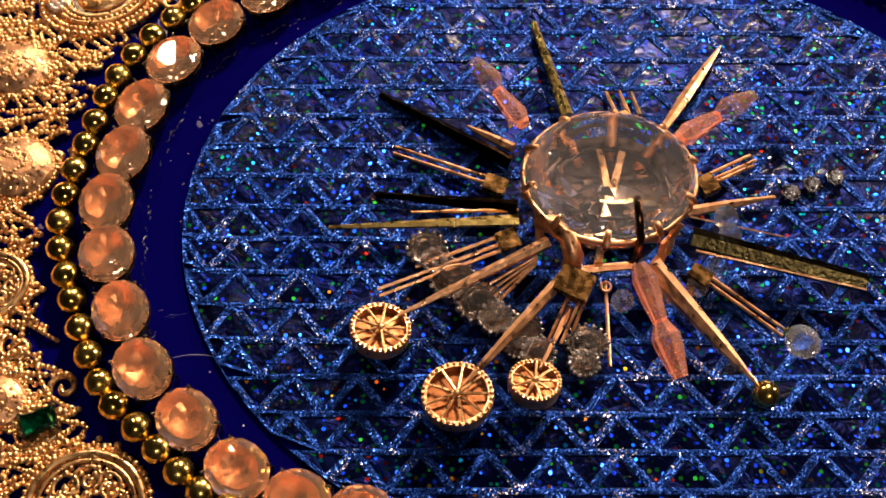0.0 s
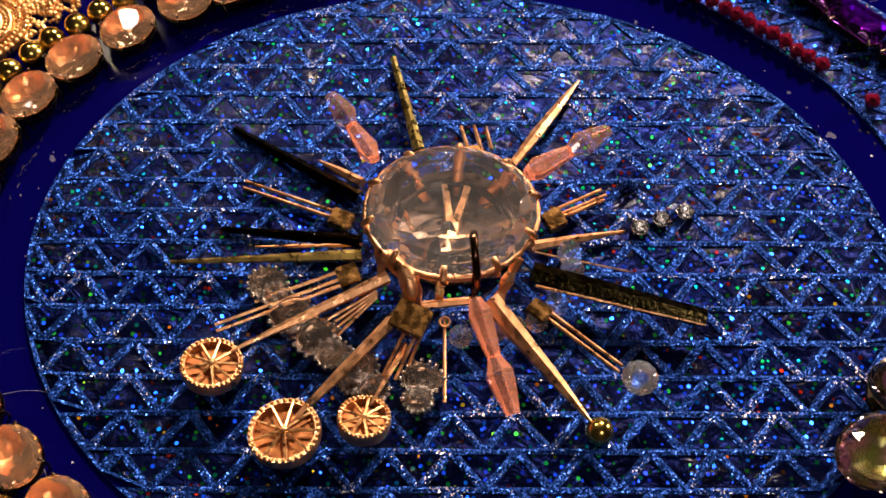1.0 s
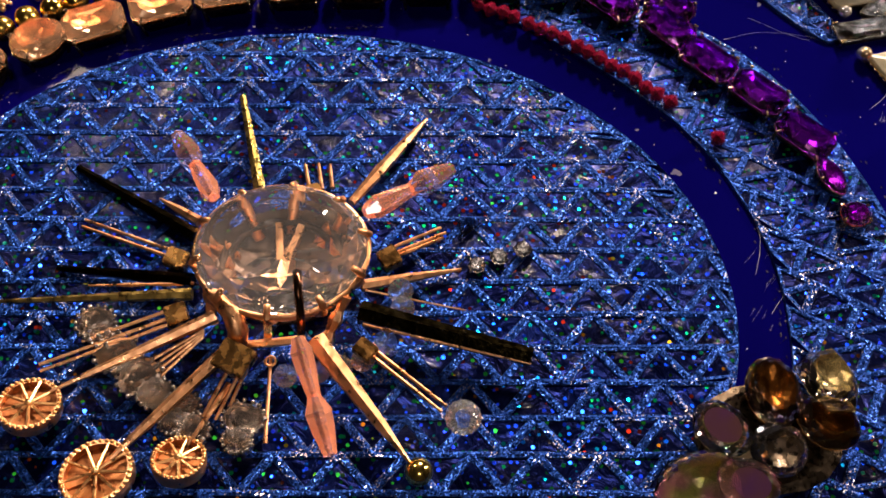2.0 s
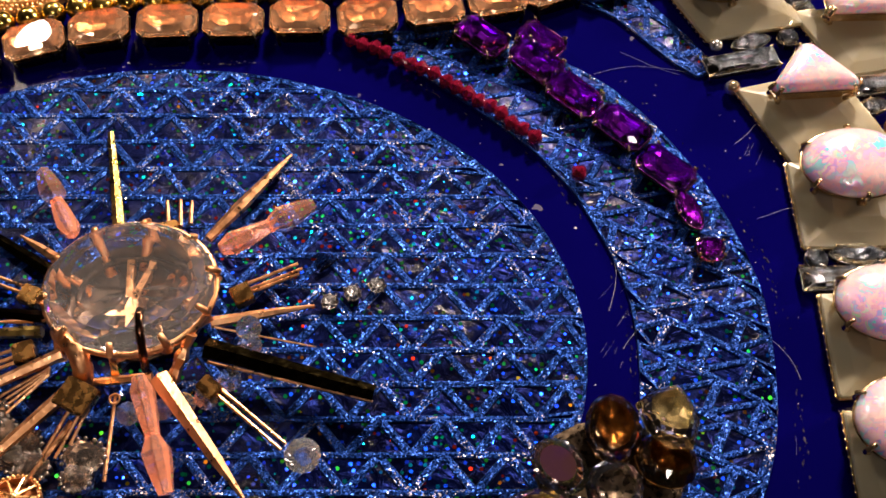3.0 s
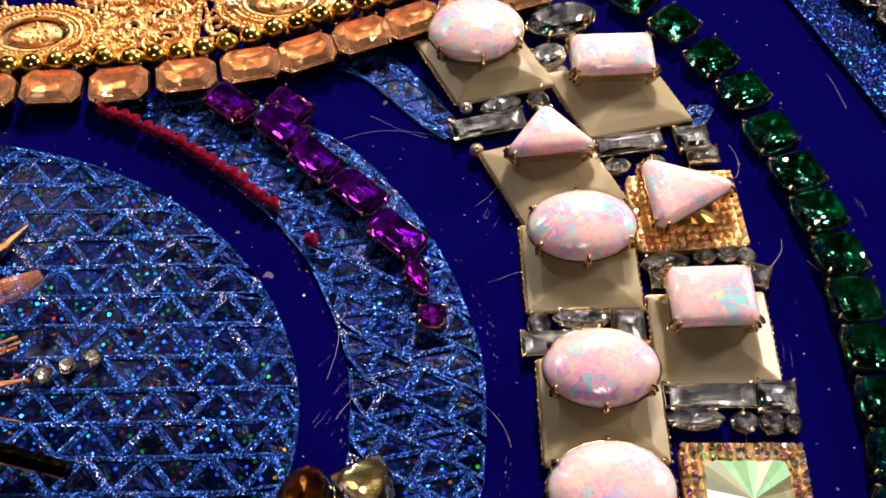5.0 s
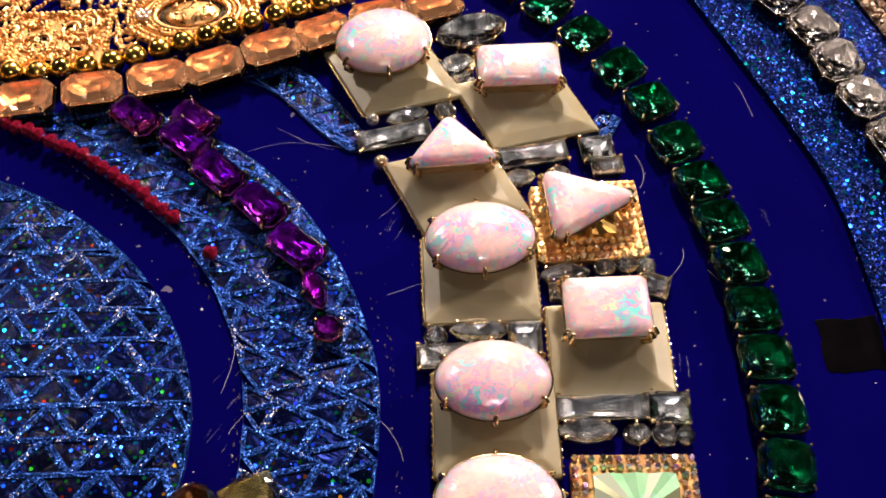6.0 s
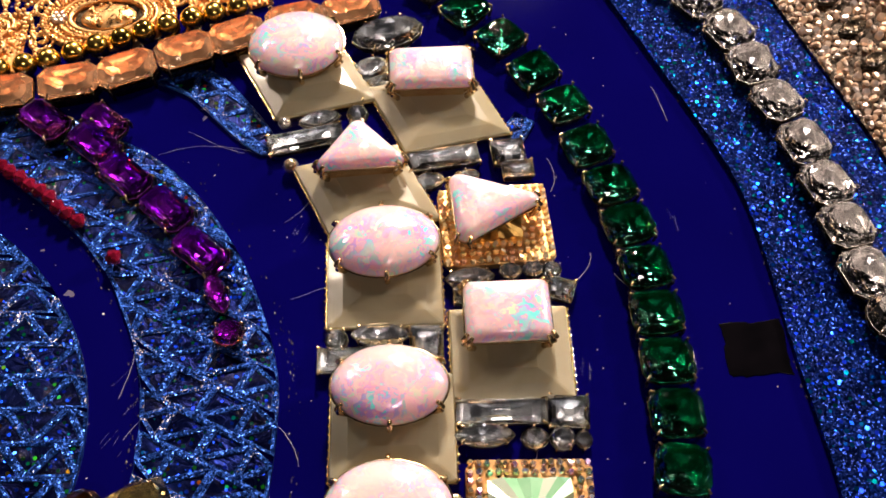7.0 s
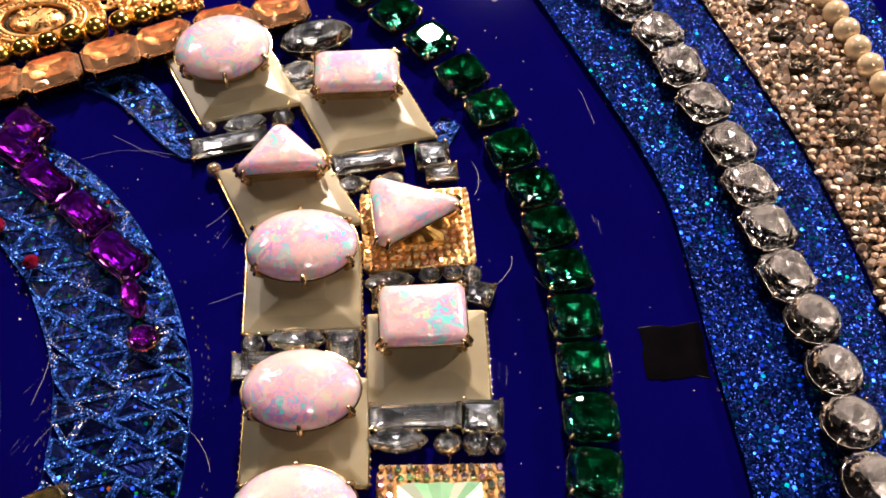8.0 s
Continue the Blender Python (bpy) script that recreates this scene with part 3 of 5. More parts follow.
cut_stone("violet_drop", "oval", 2.9, 2.7, 3.2, [VIOLET, FOIL_MAGENTA], "small round violet crystal in a gold claw", "crystal", group, n=10, cup=PALE_GOLD, m=spot(141.0, 95.5, 0.9, 0), prong_r=0.4)

# red bicone beads
reds = along(spline([(69.5, 147.8), (80.7, 142.0), (91.9, 135.2), (100.3, 128.6), (109.8, 120.6)], 8), 2.9)
bm = bmesh.new()
loft(bm, outline("oval", 1.9, 1.9, 8), [(0.3, -1.6, 0), (1.0, -0.3, 1), (1.0, 0.3, 1), (0.3, 1.6, 0)])
data_turn = Matrix.Rotation(math.radians(90), 4, "Y")
bmesh.ops.transform(bm, matrix=data_turn, verts=bm.verts)
bmesh.ops.translate(bm, vec=(0, 0, 1.9), verts=bm.verts)
RED = Nodes("red_bicone")
RED.put(Base_Color=RED.ramp(RED.noise(3, 3), (0.3, (0.16, 0.004, 0.02)), (0.7, (0.32, 0.012, 0.05))), Roughness=0.07, Coat_Weight=1.0, Transmission_Weight=0.35)
RED = RED.mat
first = mesh_thing("red_bicone_bead", bm, RED, "dark red faceted bicone bead", "bead", "red beads inside the crescent", m=spot(*reds[0][:2], 0.3, reds[0][2]))
set_copies(first, [(x + rng.uniform(-0.4, 0.4), y + rng.uniform(-0.4, 0.4), 0.5, a + rng.uniform(-25, 25)) for x, y, a in reds[1:]])
set_copies(first, [(116.8, 113.2, 0.8, -50)])

# emeralds
ems = [(181.5, 186.5), (189.2, 178.0), (196.8, 169.0), (203.8, 159.1), (209.5, 149.0), (213.4, 138.0), (217.2, 127.6), (219.8, 117.8), (221.6, 107.7), (222.7, 97.6), (223.3, 87.4), (223.3, 77.1), (222.9, 66.6), (221.5, 56), (219, 46)]
eturn = [math.degrees(math.atan2(ems[min(k + 1, 14)][1] - ems[max(k - 1, 0)][1], ems[min(k + 1, 14)][0] - ems[max(k - 1, 0)][0])) for k in range(15)]
first = cut_stone("emerald_stone", "cushion", 4.75, 5.1, 4.0, [GREEN, FOIL_GREEN], "dark green step-cut rectangular crystal in a chain", "crystal", "green crystal chain", cut=BRIGHT, lift=1.0, cup=BLACKED, m=spot(*ems[0], 0, eturn[0]), prongs=4, prong_r=0.35)
set_copies(first, [(x, y, 0, a + rng.uniform(-5, 5), rng.uniform(-4, 4), rng.uniform(-4, 4)) for (x, y), a in list(zip(ems, eturn))[1:]])

# clear stones on the outer band: long ones above, round ones below
clears = [(235.5, 187.5), (243.0, 178.1), (248.7, 168.5), (252.1, 158.4), (255.4, 147.5), (258.7, 136.5), (261.2, 125.5), (262.9, 115.2), (264.3, 104.6), (267.2, 94.8), (268.6, 84.2), (269.6, 73.7), (270.2, 63.3), (270, 53)]
cturn = [math.degrees(math.atan2(clears[min(k + 1, 13)][1] - clears[max(k - 1, 0)][1], clears[min(k + 1, 13)][0] - clears[max(k - 1, 0)][0])) for k in range(14)]
group = "clear rhinestones on the outer band"
first = cut_stone("clear_octagon_stone", "octagon", 5.3, 4.9, 4.2, [CLEAR, FOIL_CLEAR], "clear octagon rhinestone on the blue glitter band", "rhinestone", group, cut=BRIGHT, lift=1.0, cup=BLACKED, prong_mat=SILVER, m=spot(*clears[0], 1.2, cturn[0]), prong_r=0.3)
set_copies(first, [(x, y, 1.2, a + rng.uniform(-10, 10), rng.uniform(-5, 5), rng.uniform(-5, 5)) for (x, y), a in list(zip(clears, cturn))[1:9]])
first = cut_stone("clear_round_stone", "oval", 5.3, 5.3, 4.4, [CLEAR, FOIL_CLEAR], "clear round rhinestone on the blue glitter band", "rhinestone", group, cut=BRIGHT, n=16, lift=1.0, cup=BLACKED, prong_mat=SILVER, m=spot(*clears[9], 1.2, 0), prongs=4, prong_r=0.3)
set_copies(first, [(x, y, 1.2, a, rng.uniform(-6, 6), rng.uniform(-6, 6)) for (x, y), a in list(zip(clears, cturn))[10:]])

# ---- opals on grey agate squares ----
def agate_square(m, label, a=11.0, b=10.0, skew=0.0):
    ob = thing("agate_square", m, label, "agate stone", "grey squares under the opals")
    bm = bmesh.new()
    loft(bm, outline("sharp", a, b), [(0.97, 0.6, 0), (1.0, 1.2, 0), (1.0, 1.9, 0), (0.975, 2.3, 0), (0.72, 3.25, 0), (0.40, 3.95, 0)])
    lean = Matrix(((1, -skew, 0, 0), (0, 1, 0, 0), (0, 0, 1, 0), (0, 0, 0, 1)))
    bm.transform(lean)
    part("stone", bm, AGATE, ob)
    bm = bmesh.new()
    loft(bm, outline("sharp", a, b), [(1.0, 0.0, 0), (1.025, 0.3, 0), (1.025, 1.5, 0), (0.99, 1.6, 0), (0.95, 0.8, 0)])
    bm.transform(lean)
    part("setting", bm, PALE_GOLD, ob, "thin gold edge")
    # a beaded gold edge
    for side in (-1, 1):
        bm = bmesh.new()
        for k in range(14):
            ball(bm, side * a * 1.03, (k / 13 - 0.5) * 1.9 * b, 1.4, 0.34, 6, 4)
        bm.transform(lean)
        part("beaded_edge", bm, PALE_GOLD, ob)
    return ob


agate_square(spot(153.2, 159.0, 0, 12.5), "cream-grey square agate under an oval opal", 11.2, 10.0, 0.26)
agate_square(spot(166.6, 127.6, 0, 14), "cream-grey square agate under a triangular opal", 11.2, 10.4, 0.2)
agate_square(spot(170.4, 106.4, 0, 1), "cream-grey square agate under an oval opal", 11.2, 9.9)
agate_square(spot(171.9, 76.2, 0, 0), "cream-grey square agate under an oval opal", 11.3, 10.4)
agate_square(spot(172.2, 52.8, 0, 0), "cream-grey square agate under an oval opal", 11.3, 10.6)
agate_square(spot(182.2, 148.6, 0, 11.5), "cream-grey square agate under a rectangular opal", 11.6, 9.4, 0.24)
agate_square(spot(194.2, 90.3, 0, 0.6), "cream-grey square agate under a rectangular opal", 11.3, 9.6)


def opal(kind, a, b, m, k, label, claws=6, high=4.0):
    ob = thing("opal", m, label, "opal", "pink opals")
    n = 32 if kind == "oval" else 16
    pts = outline(kind, a, b, n)
    bm = bmesh.new()
    if kind == "oval":
        loft(bm, pts, [(0.86, 0.0, 0), (1.0, 0.7, 0), (0.985, 1.3, 0), (0.92, 0.48 * high, 0), (0.80, 0.68 * high, 0), (0.62, 0.84 * high, 0), (0.40, 0.95 * high, 0), (0.16, high, 0)])
    else:
        loft(bm, pts, [(0.90, 0.0, 0), (1.0, 0.8, 0), (0.99, 1.6, 0), (0.94, 0.62 * high, 0), (0.84, 0.85 * high, 0), (0.72, 0.94 * high, 0), (0.3, high, 0)])
    for v in bm.verts:
        v.co += Vector((0, 0, 3.0))
    part("stone", bm, OPALS[k], ob, smooth=True)
    bm = bmesh.new()
    loft(bm, pts, [(0.80, 0.0, 0), (0.84, 1.0, 0), (1.0, 3.0, 0), (1.03, 3.5, 0), (0.98, 3.6, 0), (0.86, 2.9, 0)])
    part("gallery", bm, PALE_GOLD, ob, "gold gallery rim", smooth=False)
    for c in range(claws):
        t = 2 * math.pi * (c + (0.5 if kind != "triangle" else 0.25 * 3)) / claws
        x, y = min(pts, key=lambda p: abs((math.atan2(p[1] / b, p[0] / a) - t + math.pi) % (2 * math.pi) - math.pi))
        bm = bmesh.new()
        tube(bm, [(x * 0.90, y * 0.90, 0.2), (x * 1.04, y * 1.04, 2.2), (x * 1.06, y * 1.06, 3.8), (x * 1.0, y * 1.0, 4.8), (x * 0.94, y * 0.94, 5.1)], lambda s: 0.62 - 0.2 * s, 8)
        part("claw", bm, PALE_GOLD, ob, smooth=True)
    return ob


opal("oval", 10.5, 9.2, spot(151.4, 163.9, 3.9, 8), 0, "oval pink opal cabochon in gold claws on an agate square", 6, 4.2)
opal("oval", 10.8, 8.0, spot(170.6, 112.4, 3.9, 4), 1, "oval pink opal cabochon in gold claws on an agate square", 6, 4.2)
opal("oval", 10.6, 7.8, spot(171.6, 82.2, 3.9, 0), 2, "oval pink opal cabochon in gold claws on an agate square", 6, 4.4)
opal("oval", 11.0, 8.6, spot(171.3, 59.6, 3.9, 0), 0, "oval pink opal cabochon in gold claws on an agate square", 6, 4.4)
opal("triangle", 9.0, 6.6, spot(165.6, 134.0, 3.9, 4), 1, "triangular pink opal in gold claws on an agate square", 6, 3.6)
opal("square", 9.0, 5.3, spot(180.8, 155.6, 3.9, 1), 2, "rectangular pink opal in gold claws on an agate square", 8, 3.4)
opal("square", 8.1, 6.2, spot(193.6, 96.2, 3.9, 1), 0, "rectangular pink opal in gold claws on an agate square", 8, 3.4)
opal("triangle", 7.9, 9.8, spot(190.6, 120.0, 3.6, -84), 1, "triangular pink opal in gold claws on a golden square", 6, 3.6)

# golden glitter square and the crystal square
def pave_square(name, m, a, b, label, stone_mats, bead_mat, rows, mid):
    ob = thing(name, m, label, "crystal")
    bm = bmesh.new()
    loft(bm, outline("square", a, b), [(0.97, 0.0, 0), (1.0, 0.5, 0), (1.0, 2.2, 0), (0.98, 2.6, 0)])
    part("setting", bm, GOLD, ob)
    bm = bmesh.new()
    step, tilt = 1.55, random.Random(int(a * 10))
    nx, ny = int(2 * a / step), int(2 * b / step)
    for i in range(nx):
        for j in range(ny):
            if min(i, nx - 1 - i, j, ny - 1 - j) >= rows:
                continue
            x, y = -a + (i + 0.5) * 2 * a / nx + tilt.uniform(-0.22, 0.22), -b + (j + 0.5) * 2 * b / ny + tilt.uniform(-0.22, 0.22)
            pts = [(x + px, y + py) for px, py in outline("oval", 0.72, 0.72, 6)]
            tx, ty, up = tilt.uniform(-0.45, 0.45), tilt.uniform(-0.45, 0.45), tilt.uniform(0, 0.35)
            lo = [bm.verts.new((px, py, 2.55)) for px, py in pts]
            hi = [bm.verts.new((x + (px - x) * 0.62, y + (py - y) * 0.62, 3.1 + up + tx * (px - x) + ty * (py - y))) for px, py in pts]
            for k in range(6):
                bm.faces.new((lo[k], lo[(k + 1) % 6], hi[(k + 1) % 6], hi[k]))
            bm.faces.new(hi)
    tagged(part("pave", bm, bead_mat, ob, "rows of tiny sparkling stones"), kind="stuff")
    if mid:
        bm = bmesh.new()
        c = bm.verts.new((0, 0, 5.2))
        pts = outline("sharp", a * mid, b * mid)
        fine = []
        for k in range(0, 8, 2):
            p, q = pts[k], pts[k + 1]
            fine += [(p[0] + (q[0] - p[0]) * e / 6, p[1] + (q[1] - p[1]) * e / 6) for e in range(6)]
        count = len(fine)
        edge = [bm.verts.new((x, y, 4.0 if k % 2 else 3.3)) for k, (x, y) in enumerate(fine)]
        foot = [bm.verts.new((x * 1.02, y * 1.02, 2.5)) for x, y in fine]
        pick = random.Random(9)
        for k in range(count):
            f = bm.faces.new((edge[k], edge[(k + 1) % count], c))
            upper = fine[k][1] + fine[(k + 1) % count][1] > -0.3 * b
            f.material_index = pick.choice((0, 1, 0, 3) if upper else (2, 1, 2, 3)) % len(stone_mats)
            bm.faces.new((foot[k], foot[(k + 1) % count], edge[(k + 1) % count], edge[k]))
        part("stone", bm, stone_mats, ob, "star-cut stone in green and violet")
    return ob


def aurora(name, colours, rough=0.08, metallic=0.85):
    n = Nodes(name)
    rnd = n.node("ShaderNodeNewGeometry").outputs["Random Per Island"]
    fac = n.math("FRACT", n.math("ADD", rnd, n.noise(6, 3)))
    n.put(Base_Color=n.ramp(fac, *[(k / (len(colours) - 1), c) for k, c in enumerate(colours)]), Metallic=metallic, Roughness=rough, Coat_Weight=0.6)
    return n.mat


GOLD_PAVE = aurora("golden_pave", [(0.95, 0.60, 0.22), (0.98, 0.80, 0.45), (0.80, 0.45, 0.30), (0.90, 0.70, 0.35), (0.80, 0.75, 0.60)], 0.2, 0.45)
LUMP = aurora("smoky_strass", [(0.28, 0.24, 0.22), (0.44, 0.40, 0.37), (0.12, 0.11, 0.10), (0.60, 0.54, 0.50)], 0.2)
RAINBOW = aurora("aurora_pave", [(0.85, 0.5, 0.3), (0.4, 0.85, 0.7), (0.8, 0.4, 0.85), (0.9, 0.75, 0.4), (0.5, 0.6, 0.95)], 0.15)
STAR_GREEN = aurora("aurora_green", [(0.35, 0.75, 0.45), (0.55, 0.90, 0.65), (0.40, 0.80, 0.60)], 0.12, 0.3)
STAR_DARK = aurora("aurora_dark", [(0.30, 0.35, 0.22), (0.45, 0.42, 0.30)], 0.12, 0.3)
STAR_PALE = aurora("aurora_pale", [(0.70, 0.88, 0.72), (0.85, 0.80, 0.75)], 0.12, 0.3)
STAR_PINK = aurora("aurora_pink", [(0.80, 0.25, 0.75), (0.60, 0.30, 0.90)], 0.12, 0.3)
pave_square("golden_square", spot(192.9, 118.8, 0, 3.5), 11.2, 9.2, "golden glittering square setting under a triangular opal", [FOIL_GOLD], GOLD_PAVE, 4, 0.45)
pave_square("crystal_square", spot(195.7, 58.2, 0, -1), 11.2, 11.2, "square star-cut crystal in green and pink with a beaded edge", [STAR_GREEN, STAR_DARK, STAR_PINK, STAR_PALE], RAINBOW, 2, 0.66)

# small clear stones between the squares
bits = [
    ("oval", 171.2, 170.9, 8.3, 4.6, 16, 4.2), ("oval", 167.4, 160.4, 4.6, 3.6, 30, 3.0), ("square", 168.0, 155.6, 3.8, 2.6, 20, 2.6),
    ("marquise", 156.4, 147.2, 4.6, 2.0, 14, 2.6), ("square", 153.6, 141.8, 8.0, 2.5, 12, 2.6), ("oval", 164.6, 148.3, 2.4, 2.2, 0, 2.6),
    ("square", 182.8, 135.9, 7.6, 2.4, 9, 2.8), ("square", 196.6, 137.0, 3.6, 3.0, 6, 3.2), ("square", 198.4, 132.6, 3.4, 2.0, 4, 2.8), ("oval", 179.6, 130.2, 3.4, 2.0, 10, 2.4),
    ("oval", 187.8, 131.4, 2.6, 1.6, 10, 2.0), ("marquise", 187.2, 106.9, 5.0, 2.2, 4, 2.6), ("square", 186.4, 103.0, 2.6, 1.8, 0, 2.6), ("oval", 195.2, 108.2, 2.3, 1.8, 0, 2.4),
    ("oval", 199.8, 108.6, 2.2, 1.8, 0, 2.4), ("oval", 203.4, 108.2, 2.0, 1.9, 0, 2.4), ("square", 204.6, 103.8, 2.9, 2.4, -20, 2.8), ("oval", 161.4, 93.9, 2.3, 2.3, 0, 2.8),
    ("marquise", 169.6, 94.9, 5.6, 2.5, -2, 2.8), ("square", 178.4, 92.4, 3.2, 4.0, 0, 3.0), ("square", 163.8, 89.9, 6.0, 2.5, 2, 2.6), ("square", 191.7, 78.6, 8.2, 2.4, -1, 2.8),
    ("square", 203.9, 78.2, 3.8, 3.1, -4, 3.2), ("marquise", 188.4, 74.2, 5.5, 2.4, -1, 3.0), ("oval", 197.4, 73.4, 2.6, 2.1, 0, 2.6), ("oval", 202.4, 73.2, 2.4, 2.3, 0, 2.6), ("oval", 206.2, 72.9, 1.6, 1.8, 0, 2.4),
]
names = {"oval": "round rhinestone between the agate squares", "square": "clear baguette crystal between the agate squares", "marquise": "clear marquise crystal between the agate squares"}
for kind, x, y, a, b, turn, high in bits:
    cut_stone("clear_" + {"oval": "rhinestone", "square": "baguette", "marquise": "marquise"}[kind], kind, a, b, high, [CLEAR, FOIL_SMOKED], names[kind] if kind != "oval" or a < 7 else "large clear oval crystal beside the opals", "rhinestone", "clear stones among the opals", cut=STEP if kind == "square" else CUT, n=12, lift=0.8, m=spot(x, y, 0, turn), prongs=4 if min(a, b) > 2.1 else 2, prong_r=0.28, cup=BLACKED, prong_mat=PALE_GOLD)
# round iridescent beads beside the squares
for x, y, r in ((150.8, 135.0, 1.7), (148.8, 146.6, 1.5)):
    bm = bmesh.new()
    ball(bm, 0, 0, r, r, 16, 10)
    mesh_thing("pearly_bead", bm, RAINBOW, "small iridescent round bead", "bead", m=spot(x, y), smooth=True)

# ---- silver rhinestone band and pearls ----
mesh_thing("band_backing", ribbon([p + Vector((0.8, 0, 0)) for p in b_out], s_out, 1.6, random.Random(6), 0.1), SILVER, "silver metal backing of the rhinestone band", "band", kind="structure")
rng = random.Random(21)
bm = bmesh.new()
claw = bmesh.new()
for row, (a, b) in enumerate(zip(along(b_out, 2.05), along(s_out, 2.05))):
    pa, pb = Vector((a[0], a[1], 0)), Vector((b[0], b[1], 0))
    count = 12
    for k in range(count):
        if 4 <= k <= 7 and row % 5 in (0, 1, 2):
            continue
        p = pa.lerp(pb, (k + 0.7 + (row % 2) * 0.5 + rng.uniform(-0.32, 0.32)) / (count + 0.6)) + Vector((0, rng.uniform(-0.45, 0.45), 0))
        r = 0.92 + rng.uniform(-0.2, 0.14)
        tip = Vector((rng.uniform(-0.75, 0.75), rng.uniform(-0.75, 0.75), 1)).normalized()
        ring = [(math.cos(t), math.sin(t)) for t in (math.pi * j / 4 for j in range(8))]
        z = 1.9 + rng.uniform(0, 0.3)
        lo = [bm.verts.new((p.x + r * u, p.y + r * v, z - (tip.x * u + tip.y * v) * r)) for u, v in ring]
        hi = [bm.verts.new((p.x + 0.58 * r * u, p.y + 0.58 * r * v, z + 0.55 - (tip.x * u + tip.y * v) * 0.58 * r)) for u, v in ring]
        for j in range(8):
            bm.faces.new((lo[j], lo[(j + 1) % 8], hi[(j + 1) % 8], hi[j]))
        bm.faces.new(hi)
        if rng.random() < 0.6:
            ball(claw, p.x + 1.0, p.y + rng.uniform(-0.6, 0.6), 2.3, 0.32, 5, 4)
STRASS = aurora("strass", [(0.80, 0.55, 0.40), (0.95, 0.80, 0.68), (0.40, 0.28, 0.22), (0.95, 0.70, 0.50), (0.55, 0.50, 0.50), (0.82, 0.58, 0.40)], 0.3, 0.7)
mesh_thing("rhinestone_band", bm, STRASS, "wide band of tiny champagne rhinestones", "rhinestones", kind="stuff")
mesh_thing("rhinestone_claws", claw, SILVER, "tiny silver claws between the rhinestones", "rhinestones", kind="stuff")
mids = [((a[0] + b[0]) / 2, (a[1] + b[1]) / 2, a[2]) for a, b in zip(along(b_out, 2.05), along(s_out, 2.05))]
first = cut_stone("smoky_marquise", "marquise", 3.8, 1.8, 2.2, [CLEAR, BLACKED], "smoky marquise crystal set across the rhinestone band", "rhinestone", "marquise stones in the band", m=spot(*mids[1][:2], 1.6, mids[1][2] + 88), lift=0.6, prongs=2, prong_r=0.25)
set_copies(first, [(x, y, 1.6, a + 88 + rng.uniform(-8, 8)) for x, y, a in mids[6::5]])
pearls = along([p + Vector((1.2, 0.4, 0)) for p in s_out], 5.55, 1.0)
bm = bmesh.new()
ball(bm, 0, 0, 3.6, 3.0, 20, 12)
loft(bm, outline("oval", 1.5, 1.5, 8), [(1, 0.0, 0), (0.6, 1.6, 0)])
first = mesh_thing("pearl", bm, PEARL, "cream round pearl bead along the rhinestone band", "pearl", "pearl string", m=spot(*pearls[0][:2]), smooth=True)
set_copies(first, [(x, y, 0, a) for x, y, a in pearls[1:]])

# ---- gold filigree ----
UNIT = []
for j in range(1, 5):
    UNIT += [(math.sin(math.pi * j / 5) * math.cos(2 * math.pi * k / 8), math.sin(math.pi * j / 5) * math.sin(2 * math.pi * k / 8), math.cos(math.pi * j / 5)) for k in range(8)]
UNIT += [(0, 0, 1), (0, 0, -1)]
UNIT_FACES = [(j * 8 + k, j * 8 + (k + 1) % 8, (j + 1) * 8 + (k + 1) % 8, (j + 1) * 8 + k) for j in range(3) for k in range(8)]
UNIT_FACES += [(32, (k + 1) % 8, k) for k in range(8)] + [(33, 24 + k, 24 + (k + 1) % 8) for k in range(8)]


def granules(name, balls, mat):
    """Many small balls (x, y, z, r) in one smooth mesh."""
    verts, faces = [], []
    for x, y, z, r in balls:
        base = len(verts)
        verts += [((x + r * u) * MM, (y + r * v) * MM, (z + r * w) * MM) for u, v, w in UNIT]
        faces += [tuple(base + i for i in f) for f in UNIT_FACES]
    data = bpy.data.meshes.new(name)
    data.from_pydata(verts, [], faces)
    data.polygons.foreach_set("use_smooth", [True] * len(data.polygons))
    data.materials.append(mat)
    return data


def beads_part(name, balls, mat, parent, label=""):
    ob = new(name, granules(name, balls, mat))
    ob.parent = parent
    return tagged(ob, label)


def ellipse_balls(a, b, z, r, gap, rng):
    n = int(math.pi * (3 * (a + b) - math.sqrt((3 * a + b) * (a + 3 * b))) / gap)
    return [(a * math.cos(t), b * math.sin(t), z + rng.uniform(0, 0.2), r * rng.uniform(0.85, 1.12)) for t in (2 * math.pi * k / n for k in range(n))]


def ellipse_path(a, b, z, n=40):
    return [(a * math.cos(t), b * math.sin(t), z) for t in (2 * math.pi * k / n for k in range(n))]


def scroll(x, y, z, r, turns, start, grow=1.0, n=22):
    return [(x + r * (0.15 + 0.85 * k / n) * math.cos(start + turns * 2 * math.pi * k / n), y + grow * r * (0.15 + 0.85 * k / n) * math.sin(start + turns * 2 * math.pi * k / n), z) for k in range(n + 1)]


